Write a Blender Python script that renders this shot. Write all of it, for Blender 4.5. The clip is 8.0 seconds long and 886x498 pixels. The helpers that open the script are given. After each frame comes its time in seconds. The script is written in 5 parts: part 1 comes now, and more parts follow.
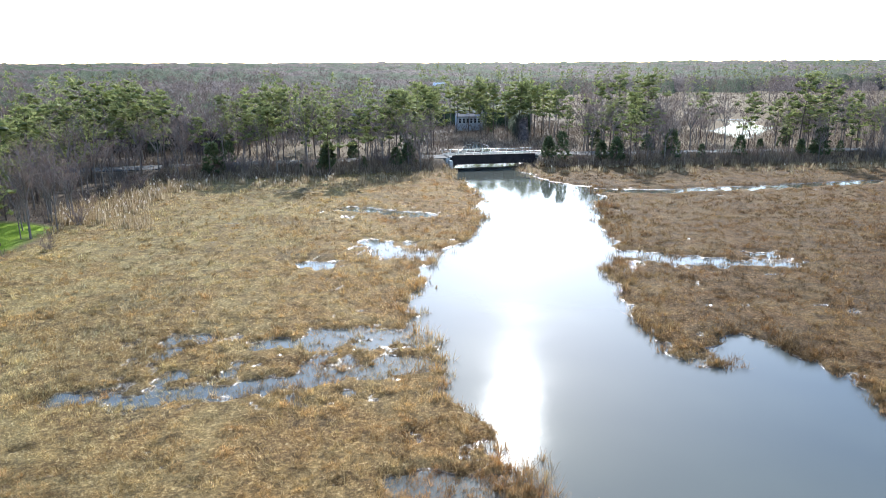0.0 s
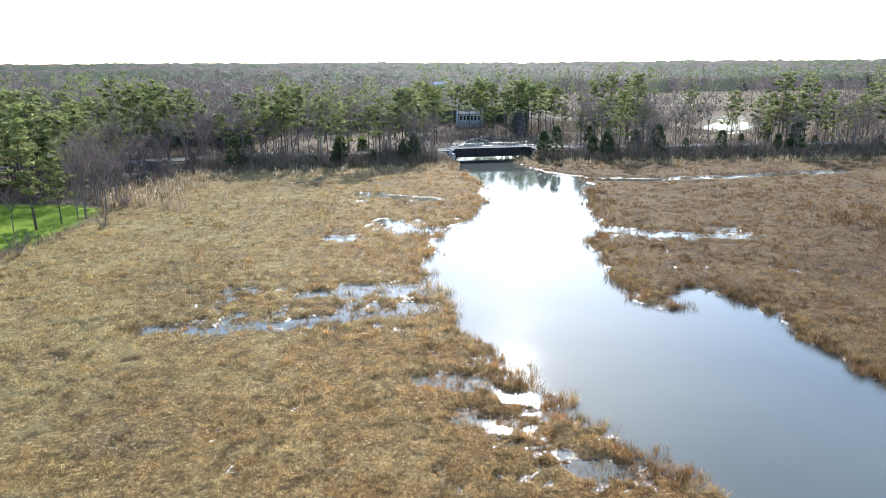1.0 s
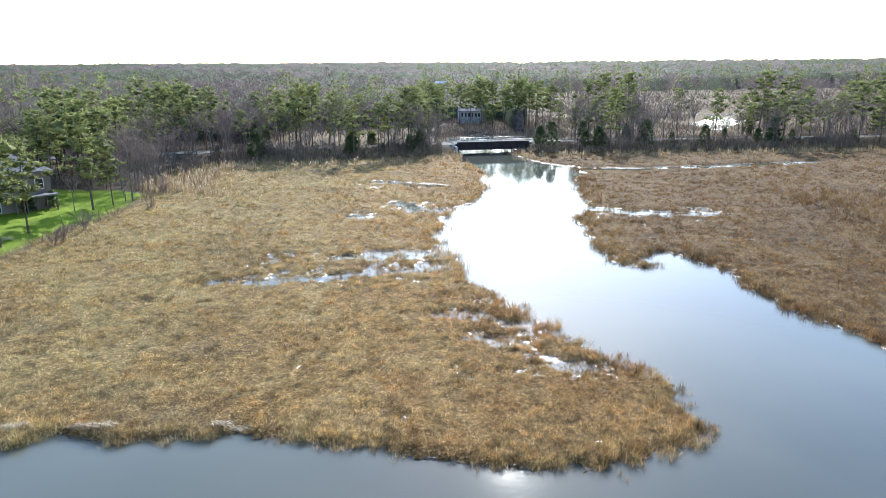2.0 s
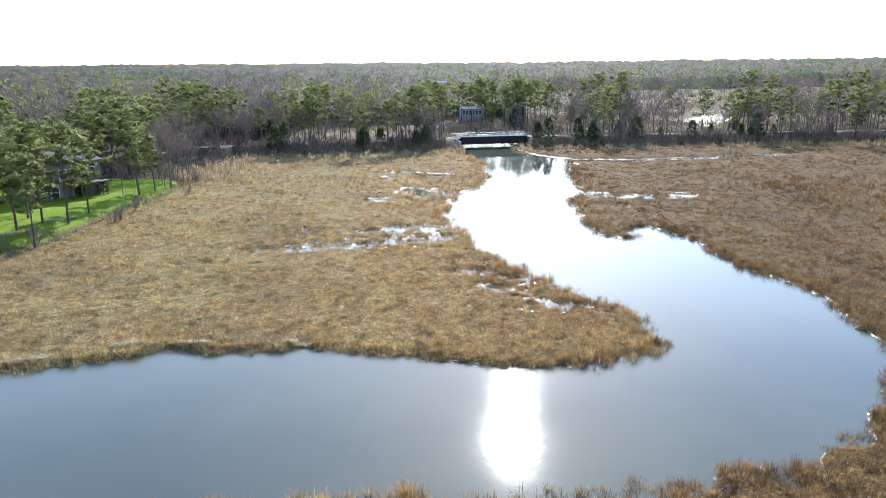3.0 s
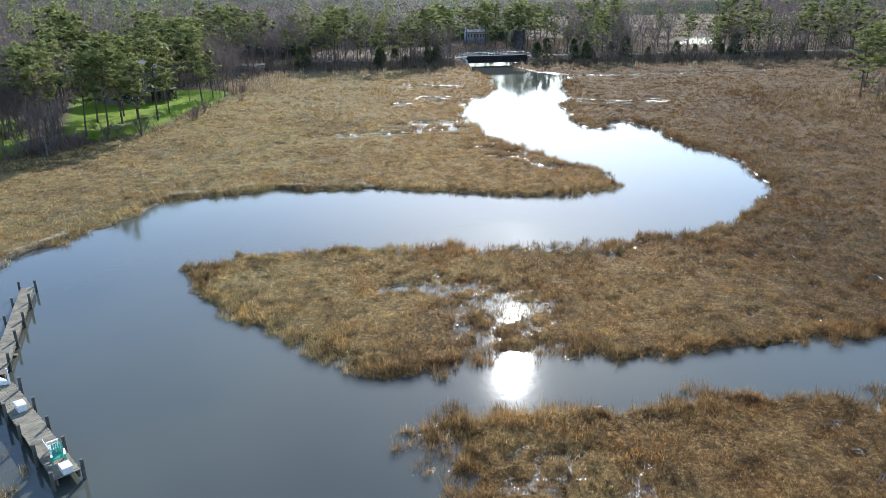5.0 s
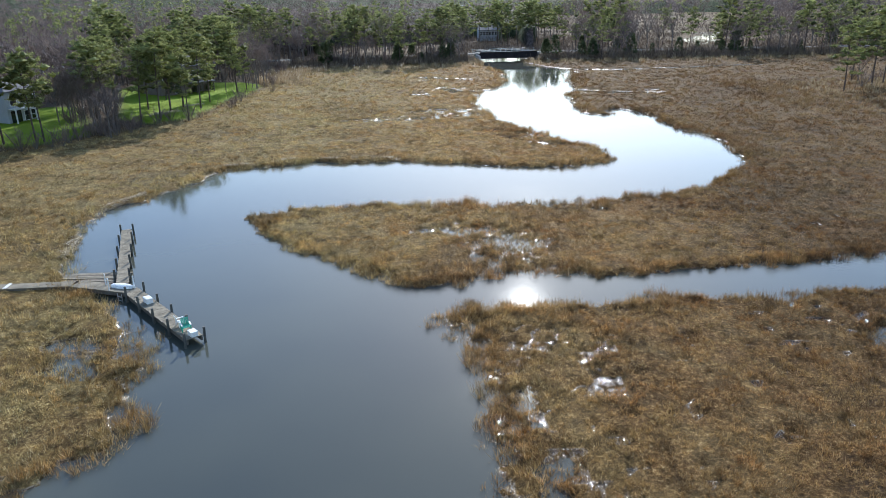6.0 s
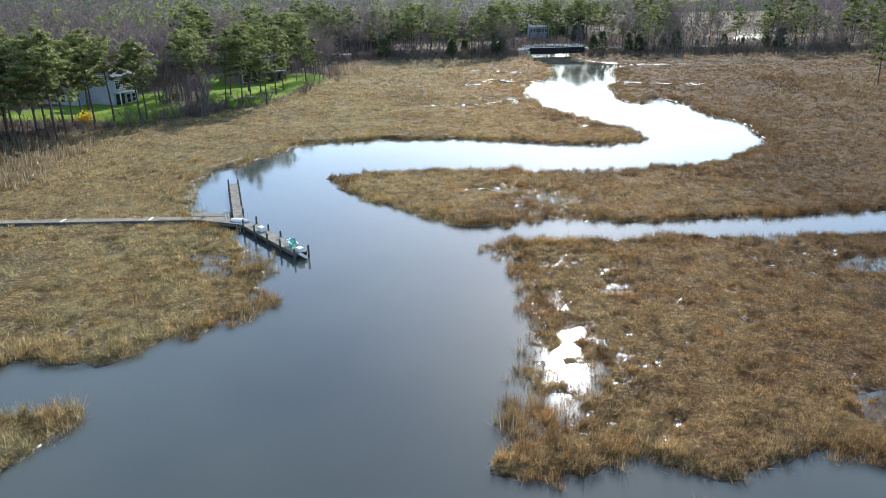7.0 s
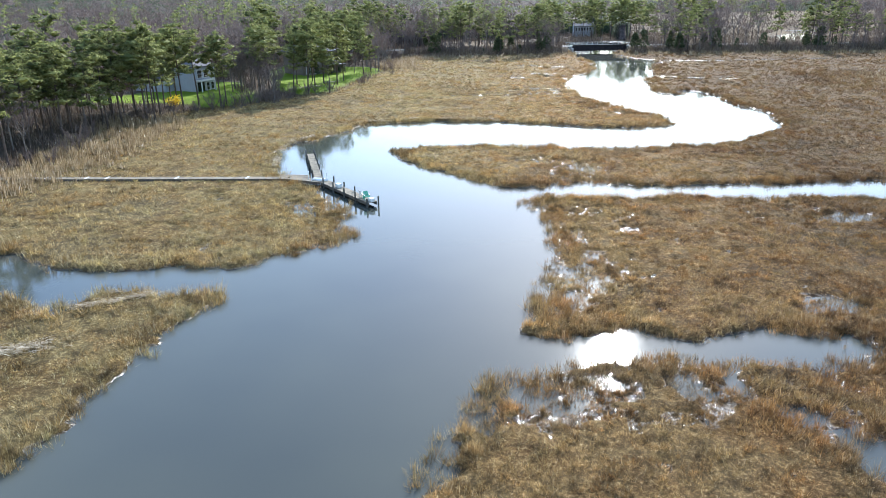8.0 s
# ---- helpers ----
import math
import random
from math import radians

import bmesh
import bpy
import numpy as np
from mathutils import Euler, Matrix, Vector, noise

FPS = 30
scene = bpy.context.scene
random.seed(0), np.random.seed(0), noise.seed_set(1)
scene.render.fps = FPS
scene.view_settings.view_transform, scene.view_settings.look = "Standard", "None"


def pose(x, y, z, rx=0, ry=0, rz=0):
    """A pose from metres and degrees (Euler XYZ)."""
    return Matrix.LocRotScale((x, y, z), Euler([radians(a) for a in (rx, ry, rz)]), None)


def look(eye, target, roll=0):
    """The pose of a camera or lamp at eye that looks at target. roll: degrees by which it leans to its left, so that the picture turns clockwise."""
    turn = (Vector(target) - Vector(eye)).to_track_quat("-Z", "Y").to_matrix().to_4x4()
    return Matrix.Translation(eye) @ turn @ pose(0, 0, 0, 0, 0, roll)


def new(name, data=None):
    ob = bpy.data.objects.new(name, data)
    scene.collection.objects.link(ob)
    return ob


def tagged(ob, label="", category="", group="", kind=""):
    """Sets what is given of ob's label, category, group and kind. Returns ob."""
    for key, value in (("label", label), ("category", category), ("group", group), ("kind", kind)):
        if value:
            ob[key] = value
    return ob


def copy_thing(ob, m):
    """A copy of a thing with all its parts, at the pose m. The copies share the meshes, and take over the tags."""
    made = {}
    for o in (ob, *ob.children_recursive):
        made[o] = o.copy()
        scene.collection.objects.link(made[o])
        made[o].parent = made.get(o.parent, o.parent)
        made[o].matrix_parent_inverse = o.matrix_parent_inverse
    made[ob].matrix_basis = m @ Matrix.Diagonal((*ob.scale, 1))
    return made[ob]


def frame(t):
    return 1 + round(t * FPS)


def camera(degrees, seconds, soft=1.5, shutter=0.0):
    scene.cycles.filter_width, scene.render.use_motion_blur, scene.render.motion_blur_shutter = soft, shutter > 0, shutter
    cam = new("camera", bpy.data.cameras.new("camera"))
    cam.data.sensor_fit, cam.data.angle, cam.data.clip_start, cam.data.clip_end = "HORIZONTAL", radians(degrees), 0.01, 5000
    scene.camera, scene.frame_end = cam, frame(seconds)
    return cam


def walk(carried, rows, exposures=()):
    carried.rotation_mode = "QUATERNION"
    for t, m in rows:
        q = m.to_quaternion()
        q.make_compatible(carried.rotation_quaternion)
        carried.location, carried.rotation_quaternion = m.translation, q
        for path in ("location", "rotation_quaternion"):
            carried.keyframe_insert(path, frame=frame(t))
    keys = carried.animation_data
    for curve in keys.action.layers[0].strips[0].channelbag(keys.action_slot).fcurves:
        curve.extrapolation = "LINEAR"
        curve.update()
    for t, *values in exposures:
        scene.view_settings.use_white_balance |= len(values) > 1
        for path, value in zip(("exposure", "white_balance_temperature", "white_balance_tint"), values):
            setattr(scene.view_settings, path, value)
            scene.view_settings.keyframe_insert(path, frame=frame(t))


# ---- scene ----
cam = camera(63.5, 8.0, soft=0.5)
METRES, EYE, TILT, LEAN, TURN = 111.7, 22.0, 0.0, 0.0, 0.0
ROWS = [
    (0.0, 0.0, 0.0, 0.0, -0.04, -14.19, 0.16),
    (0.5, -0.0038, -0.0588, 0.0, -0.06, -14.18, 0.19),
    (1.0, -0.0079, -0.1192, -0.0, -0.09, -14.2, 0.21),
    (1.5, -0.0129, -0.1818, -0.0003, -0.12, -14.22, 0.24),
    (3.0, -0.0324, -0.3697, -0.0013, -0.27, -14.2, 0.42),
    (3.5, -0.0399, -0.4314, -0.0017, -0.29, -16.67, 0.42),
    (4.0, -0.0472, -0.4932, -0.0024, -0.31, -19.15, 0.46),
    (4.5, -0.0534, -0.5553, -0.0038, -0.36, -19.64, 0.51),
    (6.0, -0.0643, -0.7389, -0.0056, 0.62, -19.65, 0.69),
    (6.5, -0.0654, -0.8032, -0.0066, 2.15, -19.64, 0.73),
    (7.0, -0.0647, -0.8674, -0.0079, 4.54, -19.65, 0.72),
    (7.5, -0.0615, -0.9316, -0.0088, 6.94, -19.63, 0.7),
    (8.0, -0.0559, -0.9966, -0.0091, 8.14, -19.62, 0.7),
]
# seconds, stops, kelvin, tint
EXPOSURES = [(t, e, 5800, 9) for t, e in ((0.0, 1.55), (1.5, 1.55), (3.0, 1.47), (3.5, 1.4), (4.0, 1.1), (4.5, 1.1), (6.0, 0.85), (6.5, 0.9), (7.2, 1.15), (8.0, 1.4))]
walk(cam, [(t, pose(0, 0, EYE, TILT, LEAN, TURN) @ pose(METRES * x, METRES * y, METRES * z, 90 + pitch, roll, yaw)) for t, x, y, z, yaw, pitch, roll in ROWS], EXPOSURES)

# ---- light: low winter sun ahead of the camera, clear sky ----
SUN_EL, SUN_AZ = 27.4, 6.15          # degrees up; degrees right of +y
world = bpy.data.worlds.new("world")
scene.world = world
world.use_nodes = True
wn = world.node_tree.nodes
sky = wn.new("ShaderNodeTexSky")
sky.sky_type = 'NISHITA'
sky.sun_disc = False
sky.sun_elevation = radians(SUN_EL)
sky.sun_rotation = radians(SUN_AZ)
sky.air_density, sky.dust_density, sky.ozone_density = 1.0, 0.45, 1.2
wn["Background"].inputs["Strength"].default_value = 0.15
world.node_tree.links.new(sky.outputs[0], wn["Background"].inputs["Color"])
sun_data = bpy.data.lights.new("sun", 'SUN')
sun_data.energy, sun_data.angle, sun_data.color = 4.0, radians(0.53), (1.0, 0.94, 0.84)
sun = new("sun", sun_data)
to_sun = Vector((math.sin(radians(SUN_AZ)) * math.cos(radians(SUN_EL)), math.cos(radians(SUN_AZ)) * math.cos(radians(SUN_EL)), math.sin(radians(SUN_EL))))
sun.matrix_world = look(to_sun * 300, (0, 0, 0))


# ---- materials ----
def material(name, rough=0.8, metal=0.0):
    m = bpy.data.materials.new(name)
    m.use_nodes = True
    b = m.node_tree.nodes["Principled BSDF"]
    b.inputs["Roughness"].default_value, b.inputs["Metallic"].default_value = rough, metal
    return m, m.node_tree.nodes, m.node_tree.links, b


def noise_node(n, l, scale, detail=3.0, rough=0.6, vector=None):
    t = n.new("ShaderNodeTexNoise")
    t.inputs["Scale"].default_value, t.inputs["Detail"].default_value, t.inputs["Roughness"].default_value = scale, detail, rough
    if vector is None:
        vector = n.new("ShaderNodeNewGeometry").outputs["Position"]
    l.new(vector, t.inputs["Vector"])
    return t.outputs["Fac"]


def ramp(n, l, fac, *stops):
    r = n.new("ShaderNodeValToRGB")
    e = r.color_ramp.elements
    while len(e) < len(stops):
        e.new(0.5)
    for k, (at, c) in enumerate(stops):
        e[k].position, e[k].color = at, (*c, 1)
    l.new(fac, r.inputs["Fac"])
    return r.outputs["Color"]


def mix(n, l, fac, a, b, mode='MIX'):
    m = n.new("ShaderNodeMix")
    m.data_type, m.blend_type = 'RGBA', mode
    for s, v in ((m.inputs[0], fac), (m.inputs[6], a), (m.inputs[7], b)):
        if isinstance(v, (int, float)):
            s.default_value = v
        elif isinstance(v, tuple):
            s.default_value = (*v, 1)
        else:
            l.new(v, s)
    return m.outputs[2]


def bump(n, l, b, height, strength, distance):
    k = n.new("ShaderNodeBump")
    k.inputs["Strength"].default_value, k.inputs["Distance"].default_value = strength, distance
    l.new(height, k.inputs["Height"])
    l.new(k.outputs[0], b.inputs["Normal"])


def surface(name, c1, c2, scale, rough=0.8, metal=0.0, fine=8.0, relief=0.3, depth=0.02):
    """A surface with coarse stains and fine grain between two colours."""
    m, n, l, b = material(name, rough, metal)
    if rough > 0.84:
        b.inputs["Specular IOR Level"].default_value = 0.2
    co = n.new("ShaderNodeTexCoord").outputs["Object"]
    big = noise_node(n, l, scale, 4, 0.6, co)
    small = noise_node(n, l, scale * fine, 3, 0.6, co)
    base = ramp(n, l, big, (0.3, c1), (0.7, c2))
    grain = ramp(n, l, small, (0.25, (0.7, 0.7, 0.7)), (0.75, (1.1, 1.1, 1.1)))
    l.new(mix(n, l, 1.0, base, grain, 'MULTIPLY'), b.inputs["Base Color"])
    bump(n, l, b, small, relief, depth)
    return m


def leafy(name, stops, through_part, sheen, patch=0.0, patch_stops=(), patch_fac=0.5):
    """Thin leaves, needles or blades: each one differs, light shines partly through."""
    m, n, l, b = material(name, 0.65)
    g = n.new("ShaderNodeNewGeometry")
    col = ramp(n, l, g.outputs["Random Per Island"], *stops)
    if patch:
        big = noise_node(n, l, patch, 4, 0.55, g.outputs["Position"])
        col = mix(n, l, patch_fac, col, ramp(n, l, big, *patch_stops), 'MIX')
    l.new(col, b.inputs["Base Color"])
    b.inputs["Specular IOR Level"].default_value = sheen
    tr = n.new("ShaderNodeBsdfTranslucent")
    l.new(col, tr.inputs["Color"])
    ms = n.new("ShaderNodeMixShader")
    ms.inputs[0].default_value = through_part
    l.new(b.outputs[0], ms.inputs[1])
    l.new(tr.outputs[0], ms.inputs[2])
    l.new(ms.outputs[0], n["Material Output"].inputs["Surface"])
    return m


MARSH_PATCH = ((0.34, (0.16, 0.115, 0.09)), (0.42, (0.36, 0.20, 0.07)), (0.49, (0.52, 0.40, 0.205)), (0.56, (0.35, 0.185, 0.062)), (0.64, (0.24, 0.19, 0.125)))


def stand_tint(n, l, p, col):
    """The stands east of the creek are redder than the straw-coloured western ones, the northern ones paler."""
    sep = n.new("ShaderNodeSeparateXYZ")
    l.new(p, sep.inputs[0])
    at = n.new("ShaderNodeMapRange")
    at.inputs[1].default_value, at.inputs[2].default_value = -35, 65
    l.new(sep.outputs[0], at.inputs[0])
    tint = ramp(n, l, at.outputs[0], (0.05, (1.03, 1.06, 0.90)), (0.30, (1.08, 0.985, 0.80)), (0.45, (0.93, 0.81, 0.64)), (0.60, (0.58, 0.49, 0.38)), (0.85, (0.55, 0.47, 0.385)))
    south = n.new("ShaderNodeMapRange")
    south.inputs[1].default_value, south.inputs[2].default_value = -85, -45
    l.new(sep.outputs[1], south.inputs[0])
    grey = ramp(n, l, south.outputs[0], (0.1, (0.95, 0.965, 1.02)), (0.9, (1.0, 1.0, 1.0)))
    north = n.new("ShaderNodeMapRange")
    north.inputs[1].default_value, north.inputs[2].default_value = -30, 25
    l.new(sep.outputs[1], north.inputs[0])
    straw = ramp(n, l, north.outputs[0], (0.05, (0.94, 0.94, 0.91)), (0.95, (1.04, 1.045, 1.03)))
    col = mix(n, l, 1.0, mix(n, l, 1.0, col, tint, 'MULTIPLY'), grey, 'MULTIPLY')
    return mix(n, l, 1.0, col, straw, 'MULTIPLY')


def marsh_grass_material():
    """Dry blades: each differs; tussocks and whole stands differ in tint too."""
    m, n, l, b = material("marsh_grass", 0.7)
    g = n.new("ShaderNodeNewGeometry")
    col = ramp(n, l, g.outputs["Random Per Island"], (0.0, (0.05, 0.035, 0.02)), (0.3, (0.17, 0.115, 0.055)), (0.6, (0.39, 0.285, 0.145)), (0.8, (0.60, 0.48, 0.29)), (1.0, (0.95, 0.87, 0.70)))
    zone = ramp(n, l, noise_node(n, l, 0.045, 5, 0.6, g.outputs["Position"]), *MARSH_PATCH)
    clump = ramp(n, l, noise_node(n, l, 0.85, 3, 0.65, g.outputs["Position"]), (0.32, (0.36, 0.35, 0.34)), (0.5, (1.0, 1.0, 1.0)), (0.68, (1.36, 1.33, 1.27)))
    tint = ramp(n, l, noise_node(n, l, 0.25, 3, 0.6, g.outputs["Position"]), (0.36, (1.05, 0.92, 0.80)), (0.5, (1.0, 1.0, 1.0)), (0.64, (0.84, 0.86, 0.86)))
    tuft = ramp(n, l, noise_node(n, l, 2.6, 2, 0.6, g.outputs["Position"]), (0.34, (0.55, 0.54, 0.53)), (0.5, (1.0, 1.0, 1.0)), (0.66, (1.4, 1.38, 1.33)))
    col = mix(n, l, 0.52, col, zone)
    col = mix(n, l, 1.0, col, tuft, 'MULTIPLY')
    col = mix(n, l, 1.0, col, clump, 'MULTIPLY')
    col = mix(n, l, 1.0, col, tint, 'MULTIPLY')
    col = stand_tint(n, l, g.outputs["Position"], col)
    l.new(col, b.inputs["Base Color"])
    b.inputs["Specular IOR Level"].default_value = 0.3
    tl = n.new("ShaderNodeBsdfTranslucent")
    l.new(col, tl.inputs["Color"])
    ms = n.new("ShaderNodeMixShader")
    ms.inputs[0].default_value = 0.25
    l.new(b.outputs[0], ms.inputs[1])
    l.new(tl.outputs[0], ms.inputs[2])
    l.new(ms.outputs[0], n["Material Output"].inputs["Surface"])
    return m


mat_grass = marsh_grass_material()
mat_reed = leafy("reed", ((0.0, (0.17, 0.12, 0.065)), (0.6, (0.33, 0.245, 0.135)), (1.0, (0.52, 0.42, 0.28))), 0.35, 0.3)
mat_wrack = leafy("wrack", ((0.0, (0.16, 0.12, 0.07)), (0.5, (0.34, 0.28, 0.18)), (1.0, (0.64, 0.56, 0.42))), 0.1, 0.2)
mat_plume = leafy("reed_plume", ((0.0, (0.42, 0.35, 0.27)), (1.0, (0.62, 0.55, 0.45))), 0.4, 0.2)
mat_needle = leafy("pine_needles", ((0.0, (0.075, 0.09, 0.035)), (0.45, (0.20, 0.22, 0.08)), (1.0, (0.38, 0.39, 0.15))), 0.6, 0.08)
mat_cedar = leafy("cedar_foliage", ((0.0, (0.035, 0.05, 0.022)), (1.0, (0.11, 0.13, 0.055))), 0.3, 0.3)
mat_twig = leafy("bare_twigs", ((0.0, (0.09, 0.064, 0.053)), (0.6, (0.19, 0.14, 0.12)), (1.0, (0.32, 0.25, 0.22))), 0.18, 0.08, 0.13, ((0.34, (0.075, 0.058, 0.05)), (0.45, (0.14, 0.105, 0.092)), (0.55, (0.22, 0.17, 0.148)), (0.68, (0.17, 0.12, 0.102))), 0.5)
mat_brush = leafy("dark_brush", ((0.0, (0.09, 0.064, 0.046)), (0.6, (0.22, 0.16, 0.115)), (1.0, (0.37, 0.285, 0.205))), 0.1, 0.1)
mat_red_twig = leafy("budding_twigs", ((0.0, (0.20, 0.09, 0.08)), (1.0, (0.36, 0.20, 0.17))), 0.0, 0.2)
mat_yellow = leafy("forsythia_bloom", ((0.0, (0.60, 0.42, 0.02)), (1.0, (0.85, 0.65, 0.05))), 0.4, 0.2)
mat_bark = surface("pine_bark", (0.06, 0.045, 0.037), (0.15, 0.112, 0.09), 1.2, 0.9, 0, 8, 0.6, 0.04)
mat_grey_bark = surface("grey_bark", (0.11, 0.09, 0.078), (0.24, 0.205, 0.18), 1.2, 0.9, 0, 8, 0.5, 0.03)
mat_plank = surface("weathered_plank", (0.15, 0.13, 0.095), (0.31, 0.27, 0.20), 1.5, 0.85, 0, 12, 0.4, 0.01)
mat_post = surface("dark_piling", (0.05, 0.05, 0.045), (0.12, 0.11, 0.09), 2.0, 0.8, 0, 10, 0.4, 0.01)
mat_white = surface("white_gelcoat", (0.72, 0.72, 0.70), (0.82, 0.82, 0.80), 2.0, 0.35, 0, 6, 0.05, 0.005)
mat_green = surface("green_plastic", (0.04, 0.34, 0.22), (0.08, 0.45, 0.30), 3.0, 0.4, 0, 6, 0.05, 0.005)
mat_siding = surface("pale_siding", (0.36, 0.38, 0.42), (0.45, 0.47, 0.51), 0.6, 0.7, 0, 20, 0.1, 0.01)
mat_tan_siding = surface("tan_siding", (0.15, 0.125, 0.105), (0.21, 0.175, 0.145), 0.6, 0.7, 0, 20, 0.1, 0.01)
mat_trim = surface("white_trim", (0.72, 0.72, 0.70), (0.80, 0.80, 0.79), 1.0, 0.5, 0, 8, 0.05, 0.005)
mat_shingle = surface("grey_shingle", (0.12, 0.12, 0.13), (0.22, 0.21, 0.21), 0.8, 0.85, 0, 16, 0.5, 0.02)
mat_metal_roof = surface("pale_metal_roof", (0.60, 0.62, 0.64), (0.70, 0.72, 0.74), 0.5, 0.35, 0.6, 10, 0.05, 0.01)
mat_concrete = surface("concrete", (0.36, 0.35, 0.33), (0.52, 0.51, 0.48), 0.7, 0.85, 0, 10, 0.3, 0.01)
mat_steel = surface("dark_steel_girder", (0.014, 0.012, 0.014), (0.035, 0.028, 0.028), 0.6, 0.85, 0.0, 12, 0.2, 0.01)
mat_rail = surface("galvanised_rail", (0.32, 0.32, 0.32), (0.44, 0.44, 0.43), 1.0, 0.4, 0.7, 10, 0.1, 0.005)
mat_asphalt = surface("asphalt", (0.045, 0.045, 0.047), (0.075, 0.073, 0.07), 0.3, 0.9, 0, 40, 0.3, 0.01)
mat_timber = surface("dark_timber", (0.09, 0.075, 0.06), (0.17, 0.14, 0.11), 1.0, 0.85, 0, 10, 0.3, 0.01)


def canopy_material():
    """Far woods: leafless crowns, with stands of pine among them."""
    m, n, l, b = material("woods_canopy", 0.95)
    b.inputs["Specular IOR Level"].default_value = 0.05
    p = n.new("ShaderNodeNewGeometry").outputs["Position"]
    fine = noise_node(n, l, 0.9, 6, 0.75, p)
    tree_tone = noise_node(n, l, 0.13, 3, 0.6, p)
    stand_of = noise_node(n, l, 0.011, 3, 0.6, p)
    # tone follows the bump's own noise: hollows darker, raised parts paler
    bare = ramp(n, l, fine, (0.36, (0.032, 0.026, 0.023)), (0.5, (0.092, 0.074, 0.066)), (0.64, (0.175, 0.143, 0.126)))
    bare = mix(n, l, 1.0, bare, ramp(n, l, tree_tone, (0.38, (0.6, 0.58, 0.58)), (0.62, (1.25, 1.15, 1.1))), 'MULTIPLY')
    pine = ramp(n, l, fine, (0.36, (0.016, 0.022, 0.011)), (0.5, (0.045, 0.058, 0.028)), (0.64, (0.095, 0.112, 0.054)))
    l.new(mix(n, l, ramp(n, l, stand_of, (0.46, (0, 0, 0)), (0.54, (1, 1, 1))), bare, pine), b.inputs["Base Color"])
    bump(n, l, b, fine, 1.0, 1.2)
    return m


mat_canopy = canopy_material()


def glass_material():
    m, n, l, b = material("window_glass", 0.05)
    b.inputs["Base Color"].default_value = (0.02, 0.025, 0.03, 1)
    b.inputs["Specular IOR Level"].default_value = 0.8
    return m


mat_glass = glass_material()


def water_material():
    m, n, l, b = material("creek_water", 0.07)
    co = n.new("ShaderNodeNewGeometry").outputs["Position"]
    murk = noise_node(n, l, 0.035, 3, 0.5, co)
    l.new(ramp(n, l, murk, (0.3, (0.046, 0.052, 0.047)), (0.7, (0.085, 0.088, 0.066))), b.inputs["Base Color"])
    b.inputs["IOR"].default_value = 1.33
    calm = noise_node(n, l, 0.09, 3, 0.5, co)
    l.new(ramp(n, l, calm, (0.3, (0.045,) * 3), (0.7, (0.075,) * 3)), b.inputs["Roughness"])
    rip = noise_node(n, l, 1.6, 4, 0.6, co)
    bump(n, l, b, rip, 0.10, 0.03)
    return m


